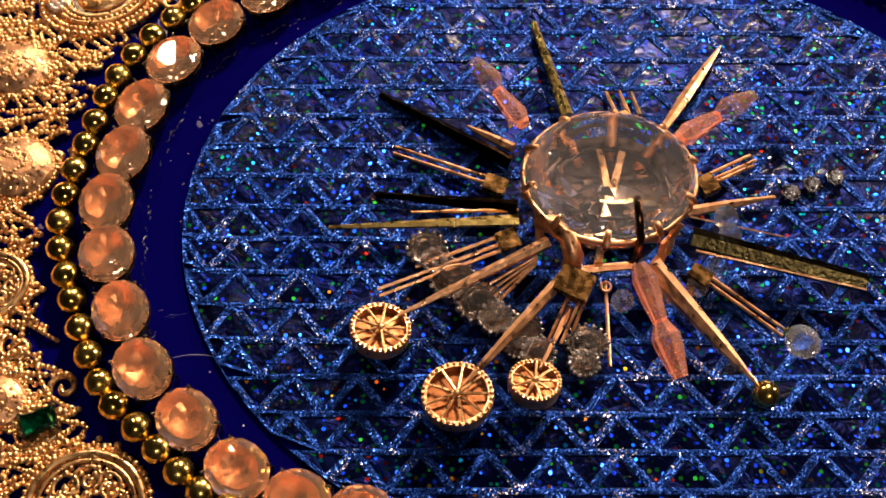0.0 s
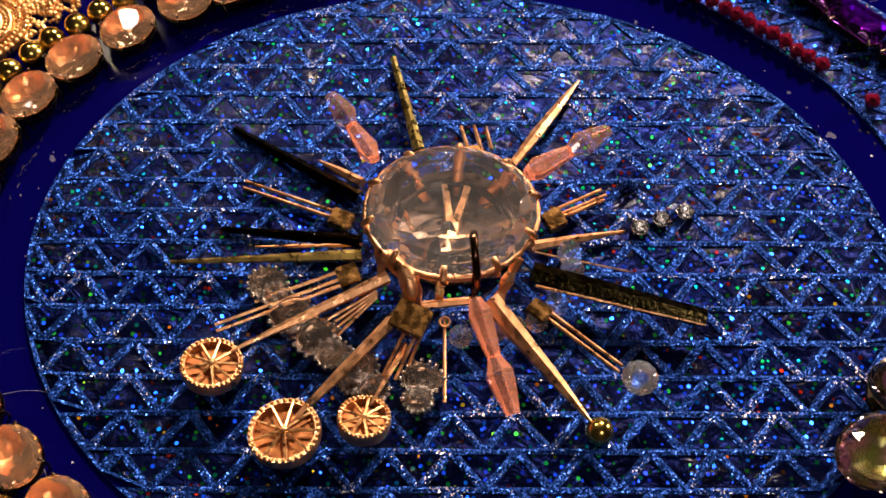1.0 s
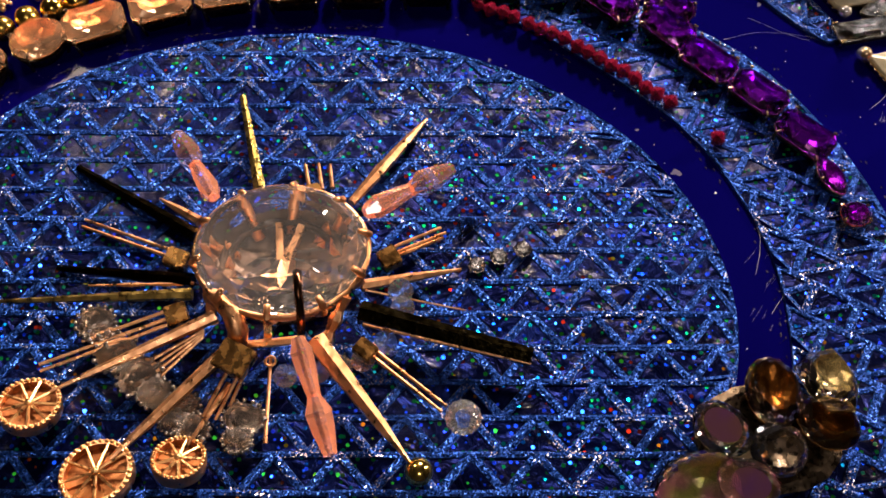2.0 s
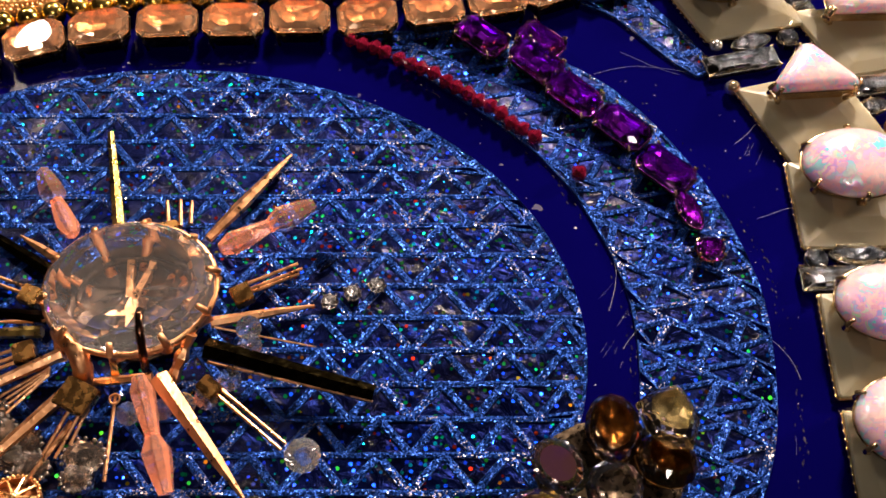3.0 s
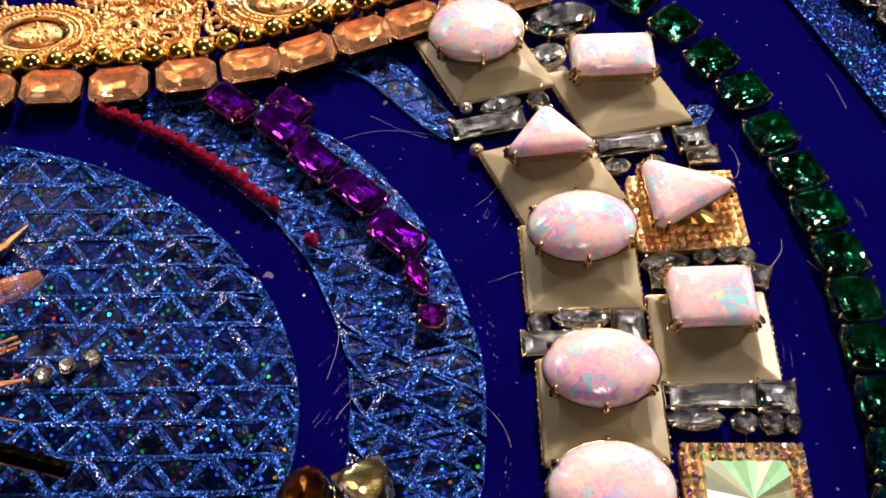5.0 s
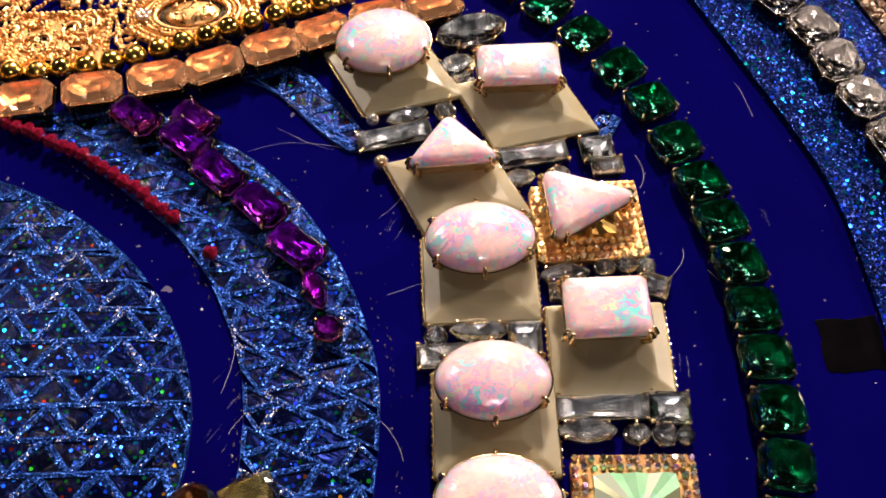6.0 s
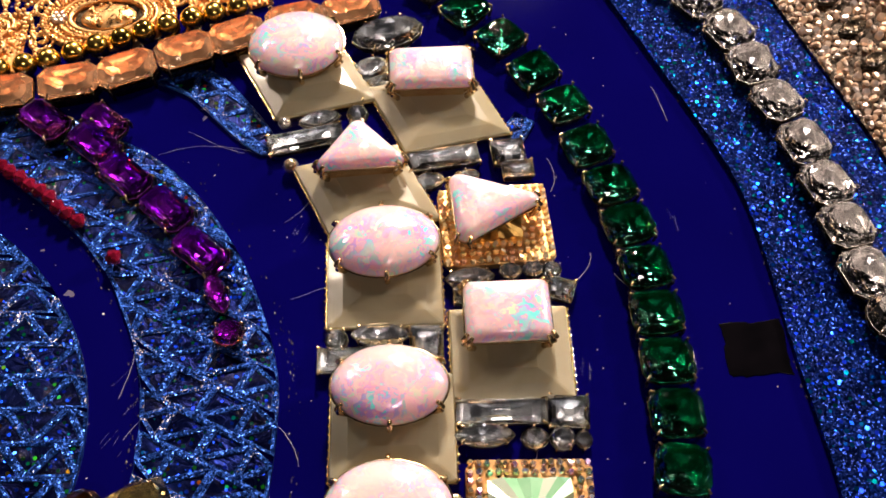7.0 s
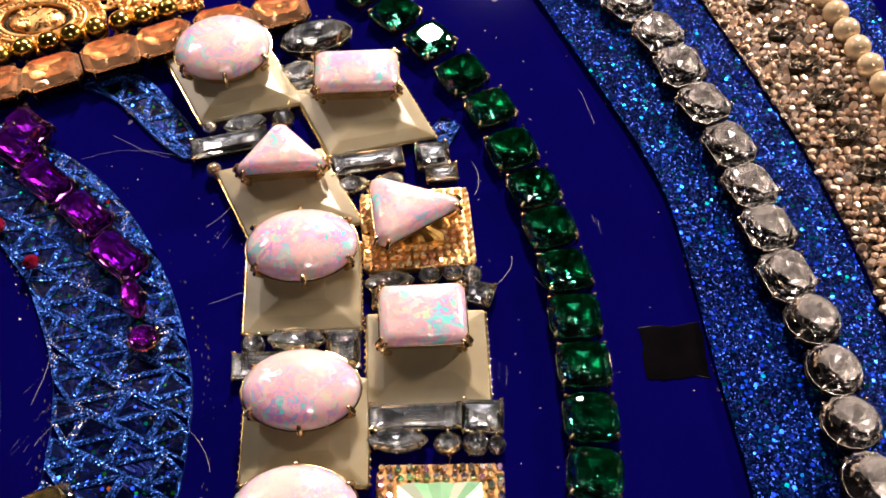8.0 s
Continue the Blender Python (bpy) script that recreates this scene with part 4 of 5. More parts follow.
def eye_medallion(m, a, b, label, seed):
    """A gold almond medallion: beaded rims, a plain raised rim, a granulated middle."""
    rng = random.Random(seed)
    ob = thing("gold_medallion", m, label, "medallion", "gold medallions")
    bm = bmesh.new()
    loft(bm, outline("oval", a, b, 32), [(0.98, 0.0, 0), (1.0, 0.4, 0), (0.98, 1.0, 0), (0.80, 1.4, 0), (0.6, 1.2, 0)])
    part("plate", bm, GOLD, ob, "pierced gold plate")
    beads_part("beaded_rim", ellipse_balls(a * 0.97, b * 0.97, 1.6, 0.72, 1.35, rng) + ellipse_balls(a * 0.86, b * 0.86, 1.9, 0.5, 0.95, rng), GOLD, ob)
    for s, r in ((0.72, 0.45), (0.56, 0.62)):
        bm = bmesh.new()
        tube(bm, ellipse_path(a * s, b * s, 2.0), r, 8, True)
        part("rim", bm, GOLD, ob, smooth=True)
    beads_part("beaded_ring", ellipse_balls(a * 0.64, b * 0.64, 1.9, 0.5, 1.0, rng), GOLD, ob)
    bm = bmesh.new()
    loft(bm, outline("oval", a * 0.50, b * 0.50, 24), [(1.0, 1.2, 0), (1.0, 1.5, 0), (0.92, 1.5, 0)])
    part("eye_well", bm, BLACKED, ob, "dark sunken ring")
    bm = bmesh.new()
    loft(bm, outline("oval", a * 0.42, b * 0.42, 24), [(1.0, 1.4, 0), (0.95, 1.9, 0), (0.75, 2.4, 0), (0.4, 2.7, 0)])
    part("eye_dome", bm, GOLD, ob, smooth=True)
    beads_part("granulation", [(a * 0.36 * q * math.cos(t), b * 0.36 * q * math.sin(t), 2.5, rng.uniform(0.35, 0.6)) for q, t in ((math.sqrt(rng.random()), rng.uniform(0, 6.28)) for _ in range(26))], GOLD, ob)
    # a rhinestone flower on the shoulder
    bm = bmesh.new()
    for k in range(7):
        t = k * 2 * math.pi / 6
        rr = 0.0 if k == 6 else 1.25
        ball(bm, -a * 0.72 + rr * math.cos(t), rr * math.sin(t), 2.6, 0.75, 6, 5)
    part("rhinestone_flower", bm, STRASS, ob, "cluster of tiny rhinestones")
    # scrolled leaves out to both sides
    for side in (-1, 1):
        for up in (-1, 1):
            bm = bmesh.new()
            tube(bm, scroll(side * a * 0.98, up * b * 0.55, 1.0, 3.2, 1.2, rng.uniform(0, 6)), 0.55, 6)
            part("scroll", bm, GOLD, ob, smooth=True)
    return ob


def filigree_square(m, a, b, label, seed):
    rng = random.Random(seed)
    ob = thing("filigree_square", m, label, "filigree plaque", "gold plaques")
    bm = bmesh.new()
    box(bm, -a, -b, 0, a, b, 0.7, 0.2)
    part("plate", bm, GOLD, ob)
    for k in range(4):
        balls = []
        n = int(2 * (a if k % 2 else b) / 1.3)
        for j in range(n):
            s = -1 + 2 * (j + 0.5) / n
            balls.append((a * s, (b if k == 1 else -b) * 0.95, 1.2, 0.68) if k % 2 else ((a if k else -a) * 0.95, b * s, 1.2, 0.68))
        beads_part("beaded_edge", balls, GOLD, ob)
    for k in range(9):
        bm = bmesh.new()
        tube(bm, scroll(rng.uniform(-a, a) * 0.72, rng.uniform(-b, b) * 0.72, 1.1 + 0.2 * rng.random(), rng.uniform(2.2, 4.0), rng.choice((-1, 1)) * rng.uniform(0.9, 1.6), rng.uniform(0, 6)), rng.uniform(0.35, 0.6), 6)
        part("scroll", bm, GOLD, ob, smooth=True)
    beads_part("granulation", [(rng.uniform(-a, a) * 0.85, rng.uniform(-b, b) * 0.85, 0.9 + rng.uniform(0, 0.7), rng.uniform(0.3, 0.6)) for _ in range(150)], GOLD, ob)
    # no holes are cut: flat black boxes give the shade of openings
    bm = bmesh.new()
    for x, y in ((-0.4, 0.1), (0.35, -0.25), (0.1, 0.5), (-0.1, -0.6)):
        box(bm, a * x - 1.3, b * y - 0.7, 0.6, a * x + 1.3, b * y + 0.7, 0.95)
    part("shade_slab", bm, BLACK, ob, "black slabs standing for the shade in openings")
    return ob


def rosette(m, r, label, seed):
    rng = random.Random(seed)
    ob = thing("gold_rosette", m, label, "rosette", "gold rosettes")
    bm = bmesh.new()
    loft(bm, outline("oval", r, r * 0.85, 24), [(1.0, 0.0, 0), (1.0, 0.8, 0), (0.85, 2.0, 0), (0.5, 2.9, 0), (0.2, 3.1, 0)])
    part("dome", bm, COPPER, ob)
    for k in range(5):
        s = 0.95 - 0.18 * k
        beads_part("beaded_ring", ellipse_balls(r * s, r * 0.85 * s, 0.9 + 2.3 * (1 - s), 0.42, 0.85, rng), GOLD, ob)
    beads_part("granulation", [(r * q * math.cos(t), r * 0.85 * q * math.sin(t), 0.8 + 2.4 * (1 - q * q), rng.uniform(0.3, 0.6)) for q, t in ((math.sqrt(rng.random()), rng.uniform(0, 6.28)) for _ in range(130))], GOLD, ob)
    for k in range(10):
        t = 2 * math.pi * k / 10
        bm = bmesh.new()
        tube(bm, [(r * q * math.cos(t + q), r * 0.85 * q * math.sin(t + q), 0.9 + 2.5 * (1 - q)) for q in (0.2, 0.4, 0.6, 0.8, 1.0)], 0.36, 5)
        part("ray", bm, GOLD, ob, smooth=True)
    return ob


def ring_medallion(m, r, label, seed):
    rng = random.Random(seed)
    ob = thing("gold_ring_medallion", m, label, "medallion", "gold medallions")
    for s, w in ((1.0, 0.75), (0.86, 0.45)):
        bm = bmesh.new()
        tube(bm, ellipse_path(r * s, r * 0.92 * s, 1.6), w, 8, True)
        part("rim", bm, GOLD, ob, smooth=True)
    beads_part("beaded_rim", ellipse_balls(r * 1.12, r * 1.03, 0.9, 0.62, 1.2, rng), GOLD, ob)
    for k in range(8):
        bm = bmesh.new()
        t = 2 * math.pi * k / 8
        tube(bm, scroll(r * 0.5 * math.cos(t), r * 0.46 * math.sin(t), 1.2, r * 0.3, 1.3, t), 0.42, 6)
        part("scroll", bm, GOLD, ob, smooth=True)
    beads_part("granulation", [(r * 0.75 * q * math.cos(t), r * 0.7 * q * math.sin(t), 0.8, rng.uniform(0.4, 0.8)) for q, t in ((math.sqrt(rng.random()), rng.uniform(0, 6.28)) for _ in range(30))], GOLD, ob)
    return ob


kept = []


def gold_piece(build, x, y, turn, size, *more):
    kept.append((x, y, max(size)))
    return build(spot(x, y, 0, turn), *size, *more)


gold_piece(eye_medallion, 50.5, 169.8, 2, (15.0, 9.4), "gold eye-shaped medallion with beaded rims", 1)
gold_piece(eye_medallion, 106.5, 179.0, 4, (15.5, 9.6), "gold eye-shaped medallion with a rhinestone flower", 2)
gold_piece(filigree_square, 76.5, 171.8, 1, (11.4, 9.2), "square gold filigree plaque", 3)
gold_piece(filigree_square, 22.0, 168.6, 3, (10.2, 9.0), "square gold filigree plaque", 4)
gold_piece(eye_medallion, -4.5, 164.5, 14, (12.5, 8.0), "gold eye-shaped medallion with beaded rims", 5)
gold_piece(filigree_square, 133.0, 187.5, 18, (9.5, 7.5), "square gold filigree plaque", 6)
gold_piece(eye_medallion, -68.0, 130.0, 20, (13.0, 9.5), "gold eye-shaped medallion with beaded rims", 7)
gold_piece(rosette, -80.0, 90.0, 0, (8.5,), "domed gold rosette with beaded rings", 8)
gold_piece(rosette, -84.0, 112.5, 0, (8.0,), "domed gold rosette with beaded rings", 9)
gold_piece(ring_medallion, -57.5, 26.5, 0, (9.6,), "open gold ring medallion with scrolls", 10)
gold_piece(ring_medallion, -80.0, 66.0, 0, (6.5,), "open gold ring medallion with scrolls", 11)
gold_piece(rosette, -76.0, 44.0, 0, (6.5,), "domed gold rosette with beaded rings", 12)

# beaded strands between the medallions, following the bead line
rng = random.Random(31)
edge = [(p.x, p.y) for p in bead_line]


def gold_side(x, y):
    """How far a place lies behind the gold bead line, in millimetres; minus: on the disc's side."""
    px, py = min(edge, key=lambda q: (q[0] - x) ** 2 + (q[1] - y) ** 2)
    d = math.hypot(px - x, py - y)
    return d if math.hypot(x - 35, y - 80) > math.hypot(px - 35, py - 80) else -d


made, joined = 0, []
for n in range(2600):
    x, y = (rng.uniform(-98, -46), rng.uniform(16, 142)) if n % 3 else (rng.uniform(-44, 146), rng.uniform(142, 196))
    d = gold_side(x, y)
    if not 4.2 < d < 45 or any(math.hypot(x - kx, y - ky) < ks * 0.8 for kx, ky, ks in kept):
        continue
    heading = math.atan2(y - 80, x - 35) + rng.choice((-1, 1)) * rng.uniform(0.1, 0.9)
    bend, r = rng.uniform(-0.14, 0.14), rng.uniform(0.42, 0.68)
    balls, px, py = [], x, y
    for k in range(rng.randint(8, 17)):
        if gold_side(px, py) < 3.4:
            break
        balls.append((px - x, py - y, r + rng.uniform(0, 0.9), r * rng.uniform(0.9, 1.1)))
        px, py = px + 1.75 * r * math.cos(heading), py + 1.75 * r * math.sin(heading)
        heading += bend
    if len(balls) < 4:
        continue
    made += 1
    if made <= 290:
        ob = new("beaded_strand", granules("beaded_strand", balls, GOLD))
        ob.matrix_world = spot(x, y, 0)
        tagged(ob, "short strand of tiny gold granules on the blue panel", "beaded strand", "gold strands")
    else:
        joined += [(bx + x, by + y, bz, br) for bx, by, bz, br in balls]
    if made >= 900:
        break
tagged(new("gold_granulation", granules("gold_granulation", joined, GOLD)), "dense tiny gold granules between the medallions", "granules", kind="stuff")
for n in range(90):
    x, y = (rng.uniform(-105, -52), rng.uniform(14, 140)) if n % 2 else (rng.uniform(-40, 145), rng.uniform(150, 200))
    if 5 < gold_side(x, y) < 45 and not any(math.hypot(x - kx, y - ky) < ks * 0.9 for kx, ky, ks in kept):
        bm = bmesh.new()
        tube(bm, scroll(0, 0, 0.8, rng.uniform(2.4, 5.0), rng.choice((-1, 1)) * rng.uniform(0.8, 1.7), rng.uniform(0, 6), rng.uniform(0.7, 1.0)), rng.uniform(0.45, 0.8), 6)
        mesh_thing("gold_scroll", bm, GOLD, "curled gold wire scroll", "gold scroll", "gold scrolls", m=spot(x, y), smooth=True)
cut_stone("green_chip", "square", 3.0, 2.0, 2.2, [GREEN, FOIL_GREEN], "small green stone set among the gold", "crystal", cut=STEP, m=spot(-67.0, 40.5, 1.0, 20), prong_r=0.3)

# ---- the starburst ornament ----
HUB_BROWN = metal("dark_brown_metal", (0.055, 0.035, 0.024), (0.02, 0.013, 0.01), 0.35, 0.8)
HX, HY = 33.0, 80.5
star = thing("starburst_ornament", spot(HX, HY, 0.9), "copper and gold starburst ornament round a large clear crystal", "ornament")


def at(x, y, z):
    return (x - HX, y - HY, z - 0.9)


def bar(name, p, q, ra, rb, mat, label="", n=8, mid=None, smooth=False):
    bm = bmesh.new()
    rod(bm, at(*p), at(*q), ra, rb, n, mid)
    return part(name, bm, mat, star, label, smooth)


# crystal, bezel, legs and hub
GX, GY = 32.4, 84.6
bm = bmesh.new()
gem = outline("oval", 15.8, 13.3, 24)
loft(bm, gem, [(0.08, 2.6, 0), (0.30, 3.7, 1), (0.50, 4.8, 0), (0.68, 5.9, 1), (0.84, 7.1, 0), (0.97, 8.4, 1), (1.0, 8.9, 1), (0.97, 9.6, 0), (0.90, 10.9, 1), (0.78, 12.1, 0), (0.60, 13.0, 1)])
uneven = random.Random(5)
for v in list(bm.verts)[: 24 * 5]:
    v.co += Vector((uneven.uniform(-0.35, 0.35), uneven.uniform(-0.35, 0.35), uneven.uniform(-0.25, 0.25)))
bmesh.ops.translate(bm, vec=at(GX, GY, 0.9), verts=bm.verts)
stone = part("large_crystal", bm, GEM, star, "large clear faceted oval crystal")
stone.visible_shadow = False
bm = bmesh.new()
tube(bm, [at(GX + 15.7 * math.cos(t), GY + 13.2 * math.sin(t), 8.9) for t in (2 * math.pi * k / 48 for k in range(48))], 0.62, 8, True)
part("bezel", bm, COPPER, star, "rose copper bezel", smooth=True)
bm = bmesh.new()
tube(bm, [at(GX + 14.6 * math.cos(t), GY - 0.4 + 12.2 * math.sin(t), 6.4) for t in (2 * math.pi * k / 48 for k in range(48))], 0.45, 8, True)
part("lower_ring", bm, COPPER, star, "thin copper ring under the bezel", smooth=True)
bm = bmesh.new()
tube(bm, [at(GX + 9.5 * math.cos(t), GY - 1.6 + 8.0 * math.sin(t), 3.4) for t in (2 * math.pi * k / 40 for k in range(40))], 0.7, 8, True)
part("hub_ring", bm, HUB_BROWN, star, smooth=True)
for k in range(10):
    t = 2 * math.pi * (k + 0.35) / 10
    u, v = math.cos(t), math.sin(t)
    bm = bmesh.new()
    tube(bm, [at(GX + 8 * u, GY - 2.2 + 6.6 * v, 2.0), at(GX + 12.8 * u, GY - 1.2 + 10.6 * v, 4.2), at(GX + 15.9 * u, GY - 0.2 + 13.3 * v, 7.4), at(GX + 16.2 * u, GY + 13.6 * v, 9.6), at(GX + 15.2 * u, GY + 12.7 * v, 10.9), at(GX + 14.2 * u, GY + 11.9 * v, 11.4)], lambda q: 0.95 - 0.4 * q, 8)
    part("claw", bm, COPPER, star, smooth=True)
for t in (1.25, 1.7, 3.5, 4.3, 4.75, 5.3, 6.0):
    bar("strut", (GX, GY - 4, 2.9), (GX + 9.5 * math.cos(t), GY - 1.6 + 8.0 * math.sin(t), 3.5), 1.0, 0.75, COPPER, "flat copper strut", 4)
# dish added as a dark backing, so the crystal looks dark inside
bm = bmesh.new()
loft(bm, outline("oval", 13.0, 10.6, 24), [(0.8, 0.0, 0), (1, 0.8, 0), (1.0, 1.6, 0), (0.85, 1.7, 0), (0.6, 1.5, 0)])
bmesh.ops.translate(bm, vec=(GX - HX, GY - 1.2 - HY, 0), verts=bm.verts)
part("hub", bm, HUB_BROWN, star, "dark brown dish added to darken the crystal")

bar("front_leg", (30.6, 73.6, 8.2), (30.2, 69.2, 1.2), 1.1, 1.0, PALE_GOLD, "pale flat metal leg", 4)
bar("cross_bar", (26.0, 68.4, 3.0), (37.0, 69.4, 3.4), 0.8, 0.8, COPPER, "copper cross bar", 6)
bar("side_leg", (44.4, 75.6, 8.6), (40.6, 69.0, 3.0), 1.2, 1.5, COPPER, "twisted copper leg", 6, [(0.3, 0.8), (0.5, 1.4), (0.75, 0.9)])
bar("side_leg", (19.0, 79.0, 8.4), (20.0, 72.6, 3.0), 0.9, 1.2, COPPER, "copper leg", 6, [(0.5, 0.7)])
bar("thin_wire", (47.6, 78.4, 5.0), (66.0, 76.0, 1.4), 0.22, 0.16, COPPER, "thin copper wire", 5)
bar("thin_wire", (16.0, 80.0, 4.4), (-4.0, 80.4, 2.4), 0.3, 0.2, COPPER, "thin twisted copper wire", 5, [(0.25, 0.5), (0.4, 0.25), (0.6, 0.45), (0.75, 0.22)])

# dark brass rods
bar("dark_rod", (15.1, 90.6, 2.7), (-10.4, 106.6, 1.3), 1.5, 0.75, OLIVE, "dark olive brass rod", 6)
bar("dark_rod", (15.8, 80.6, 4.2), (-10.7, 84.6, 1.3), 1.4, 0.6, OLIVE, "dark olive brass rod", 6)
bar("brass_needle", (15.9, 77.9, 4.2), (-19.0, 76.5, 4.0), 1.2, 0.35, metal("olive_gold", (0.62, 0.44, 0.13), (0.32, 0.21, 0.06), 0.32, 0.8), "long tapered brass needle", 6)
bar("dark_rod", (46.9, 73.6, 6.0), (77.4, 65.1, 5.8), 2.2, 1.7, OLIVE, "thick dark brass tube with a copper edge", 6)
bar("tube_edge", (47.5, 71.0, 6.6), (77.1, 63.7, 6.4), 0.28, 0.25, COPPER, "copper wire edge", 6)
bar("brass_needle", (26.2, 100.9, 2.8), (20.6, 123.9, 1.3), 1.35, 0.7, metal("twisted_brass", (0.42, 0.31, 0.09), (0.24, 0.17, 0.05), 0.28, 0.7, 0.2), "twisted brass needle", 6)
# copper thorns
for p, q, r, mid in (
    ((44.2, 97.3, 4.1), (58.5, 118.6, 1.3), 0.8, [(0.35, 1.25), (0.7, 0.95)]),
    ((15.5, 93.4, 3.4), (6.6, 99.6, 1.3), 1.1, [(0.5, 0.85)]),
    ((46.8, 79.4, 4.8), (65.2, 84.5, 1.3), 1.1, [(0.5, 0.9)]),
    ((39.2, 68.0, 6.5), (56.2, 46.5, 4.8), 2.0, [(0.3, 1.7), (0.7, 1.15)]),
    ((24.0, 66.6, 6.0), (5.0, 45.6, 6.2), 1.3, [(0.5, 1.0), (0.8, 0.7)]),
    ((21.0, 72.8, 6.0), (-6.0, 58.6, 6.0), 1.2, [(0.35, 0.95), (0.7, 0.7)]),
    ((24.5, 60.5, 4.5), (18.6, 49.0, 6.0), 0.7, None),
):
    bar("copper_thorn", p, q, r, 0.25, COPPER, "hammered copper thorn", 6, mid)
for p, q in (((21.0, 72.0, 6.2), (24.4, 68.0, 6.6)),):
    bm = bmesh.new()
    tube(bm, [at(20.0, 77.0, 6.0), at(21.8, 75.4, 8.2), at(24.4, 72.6, 8.4), at(25.4, 69.8, 6.4), at(25.0, 68.0, 4.2)], 1.9, 8)
    part("copper_loop", bm, COPPER, star, "bent copper strap", smooth=True)


def fork(base, tips, block, r=0.38):
    bm = bmesh.new()
    box(bm, -block[0], -block[1], -1.2, block[0], block[1], 1.2, 0.25)
    turn = Matrix.Rotation(math.atan2(tips[0][1] - base[1], tips[0][0] - base[0]), 4, "Z")
    bmesh.ops.transform(bm, matrix=Matrix.Translation(at(*base)) @ turn, verts=bm.verts)
    part("fork_block", bm, metal("brushed_gold", (0.42, 0.22, 0.07), (0.26, 0.13, 0.04), 0.25, 1.0, 0.08), star, "small gold block")
    way = Vector((tips[0][0] - base[0], tips[0][1] - base[1], 0)).normalized()
    side = Vector((-way.y, way.x, 0))
    for k, tip in enumerate(tips):
        off = side * ((tip[0] - base[0]) * side.x + (tip[1] - base[1]) * side.y) * 0.9
        bar("tine", (base[0] + off.x, base[1] + off.y, base[2]), tip, r, r * 0.8, COPPER, "thin copper tine", 6)


fork((11.8, 85.9, 2.4), [(-7.6, 93.5, 1.3), (-7.2, 94.9, 1.3)], (2.2, 1.8))
fork((51.7, 85.7, 3.2), [(61.8, 91.2, 1.3), (62.3, 92.3, 1.3), (61.4, 93.4, 1.3)], (1.9, 2.0))
fork((36.1, 100.0, 3.4), [(34.4, 107.5, 1.3), (37.0, 107.8, 1.3), (39.3, 107.5, 1.3)], (1.2, 2.0), 0.45)
fork((48.0, 66.6, 5.0), [(61.5, 55.4, 5.0), (62.3, 56.4, 5.0)], (2.0, 1.6))
fork((13.8, 73.4, 4.8), [(-9.8, 64.4, 3.6), (-9.4, 63.2, 3.6), (-3.0, 68.8, 3.6)], (2.0, 2.0))
fork((25.2, 64.4, 6.4), [(20.4, 54.6, 4.6), (22.6, 54.0, 4.6), (24.8, 56.4, 4.6)], (2.8, 3.2))
for k in range(4):
    bar("tine", (19.0, 70.5 - k * 0.4, 5), (9.0 + k * 0.9, 64.8 - k * 0.9, 3.4), 0.35, 0.3, COPPER, "thin copper tine", 6)


def pagoda(p, q, r):
    """A salmon crystal bead of two stacked faceted drops."""
    p, q = Vector(p), Vector(q)
    for a, b, big in ((0.0, 0.52, 0.85), (0.5, 1.0, 1.0)):
        bm = bmesh.new()
        rod(bm, at(*p.lerp(q, a)), at(*p.lerp(q, b)), r * 0.45, r * 0.5, 6, [(0.25 if big < 1 else 0.3, r * big), (0.6, r * big * 0.85)])
        s = part("crystal_drop", bm, PEACH, star, "salmon faceted glass drop")
        s.visible_shadow = False


pagoda((17.7, 98.6, 3.5), (8.2, 114.5, 1.3), 2.7)
pagoda((46.8, 95.1, 4.0), (63.6, 106.7, 1.3), 2.7)
pagoda((36.4, 67.4, 9.0), (42.8, 47.6, 5.5), 2.7)
bm = bmesh.new()
tube(bm, [at(36.2, 70.0, 3.5), at(36.6, 69.6, 6.5), at(36.8, 71.6, 10.6), at(36.4, 74.6, 12.6), at(36.2, 77.0, 13.4), at(36.2, 78.2, 13.0)], 0.8, 8)
part("front_claw", bm, metal("dark_copper", (0.24, 0.11, 0.06), (0.10, 0.045, 0.025), 0.14, 0.9, 0.05), star, "dark polished copper claw", smooth=True)
bar("pendant_pin", (31.2, 66.0, 4.2), (31.2, 50.4, 3.0), 0.3, 0.38, COPPER, "thin hanging copper pin", 6)
bm = bmesh.new()
tube(bm, [at(31.2 + 0.9 * math.cos(t), 64.8 + 0.9 * math.sin(t), 4.4) for t in (2 * math.pi * k / 14 for k in range(14))], 0.25, 6, True)
part("pendant_loop", bm, COPPER, star, smooth=True)


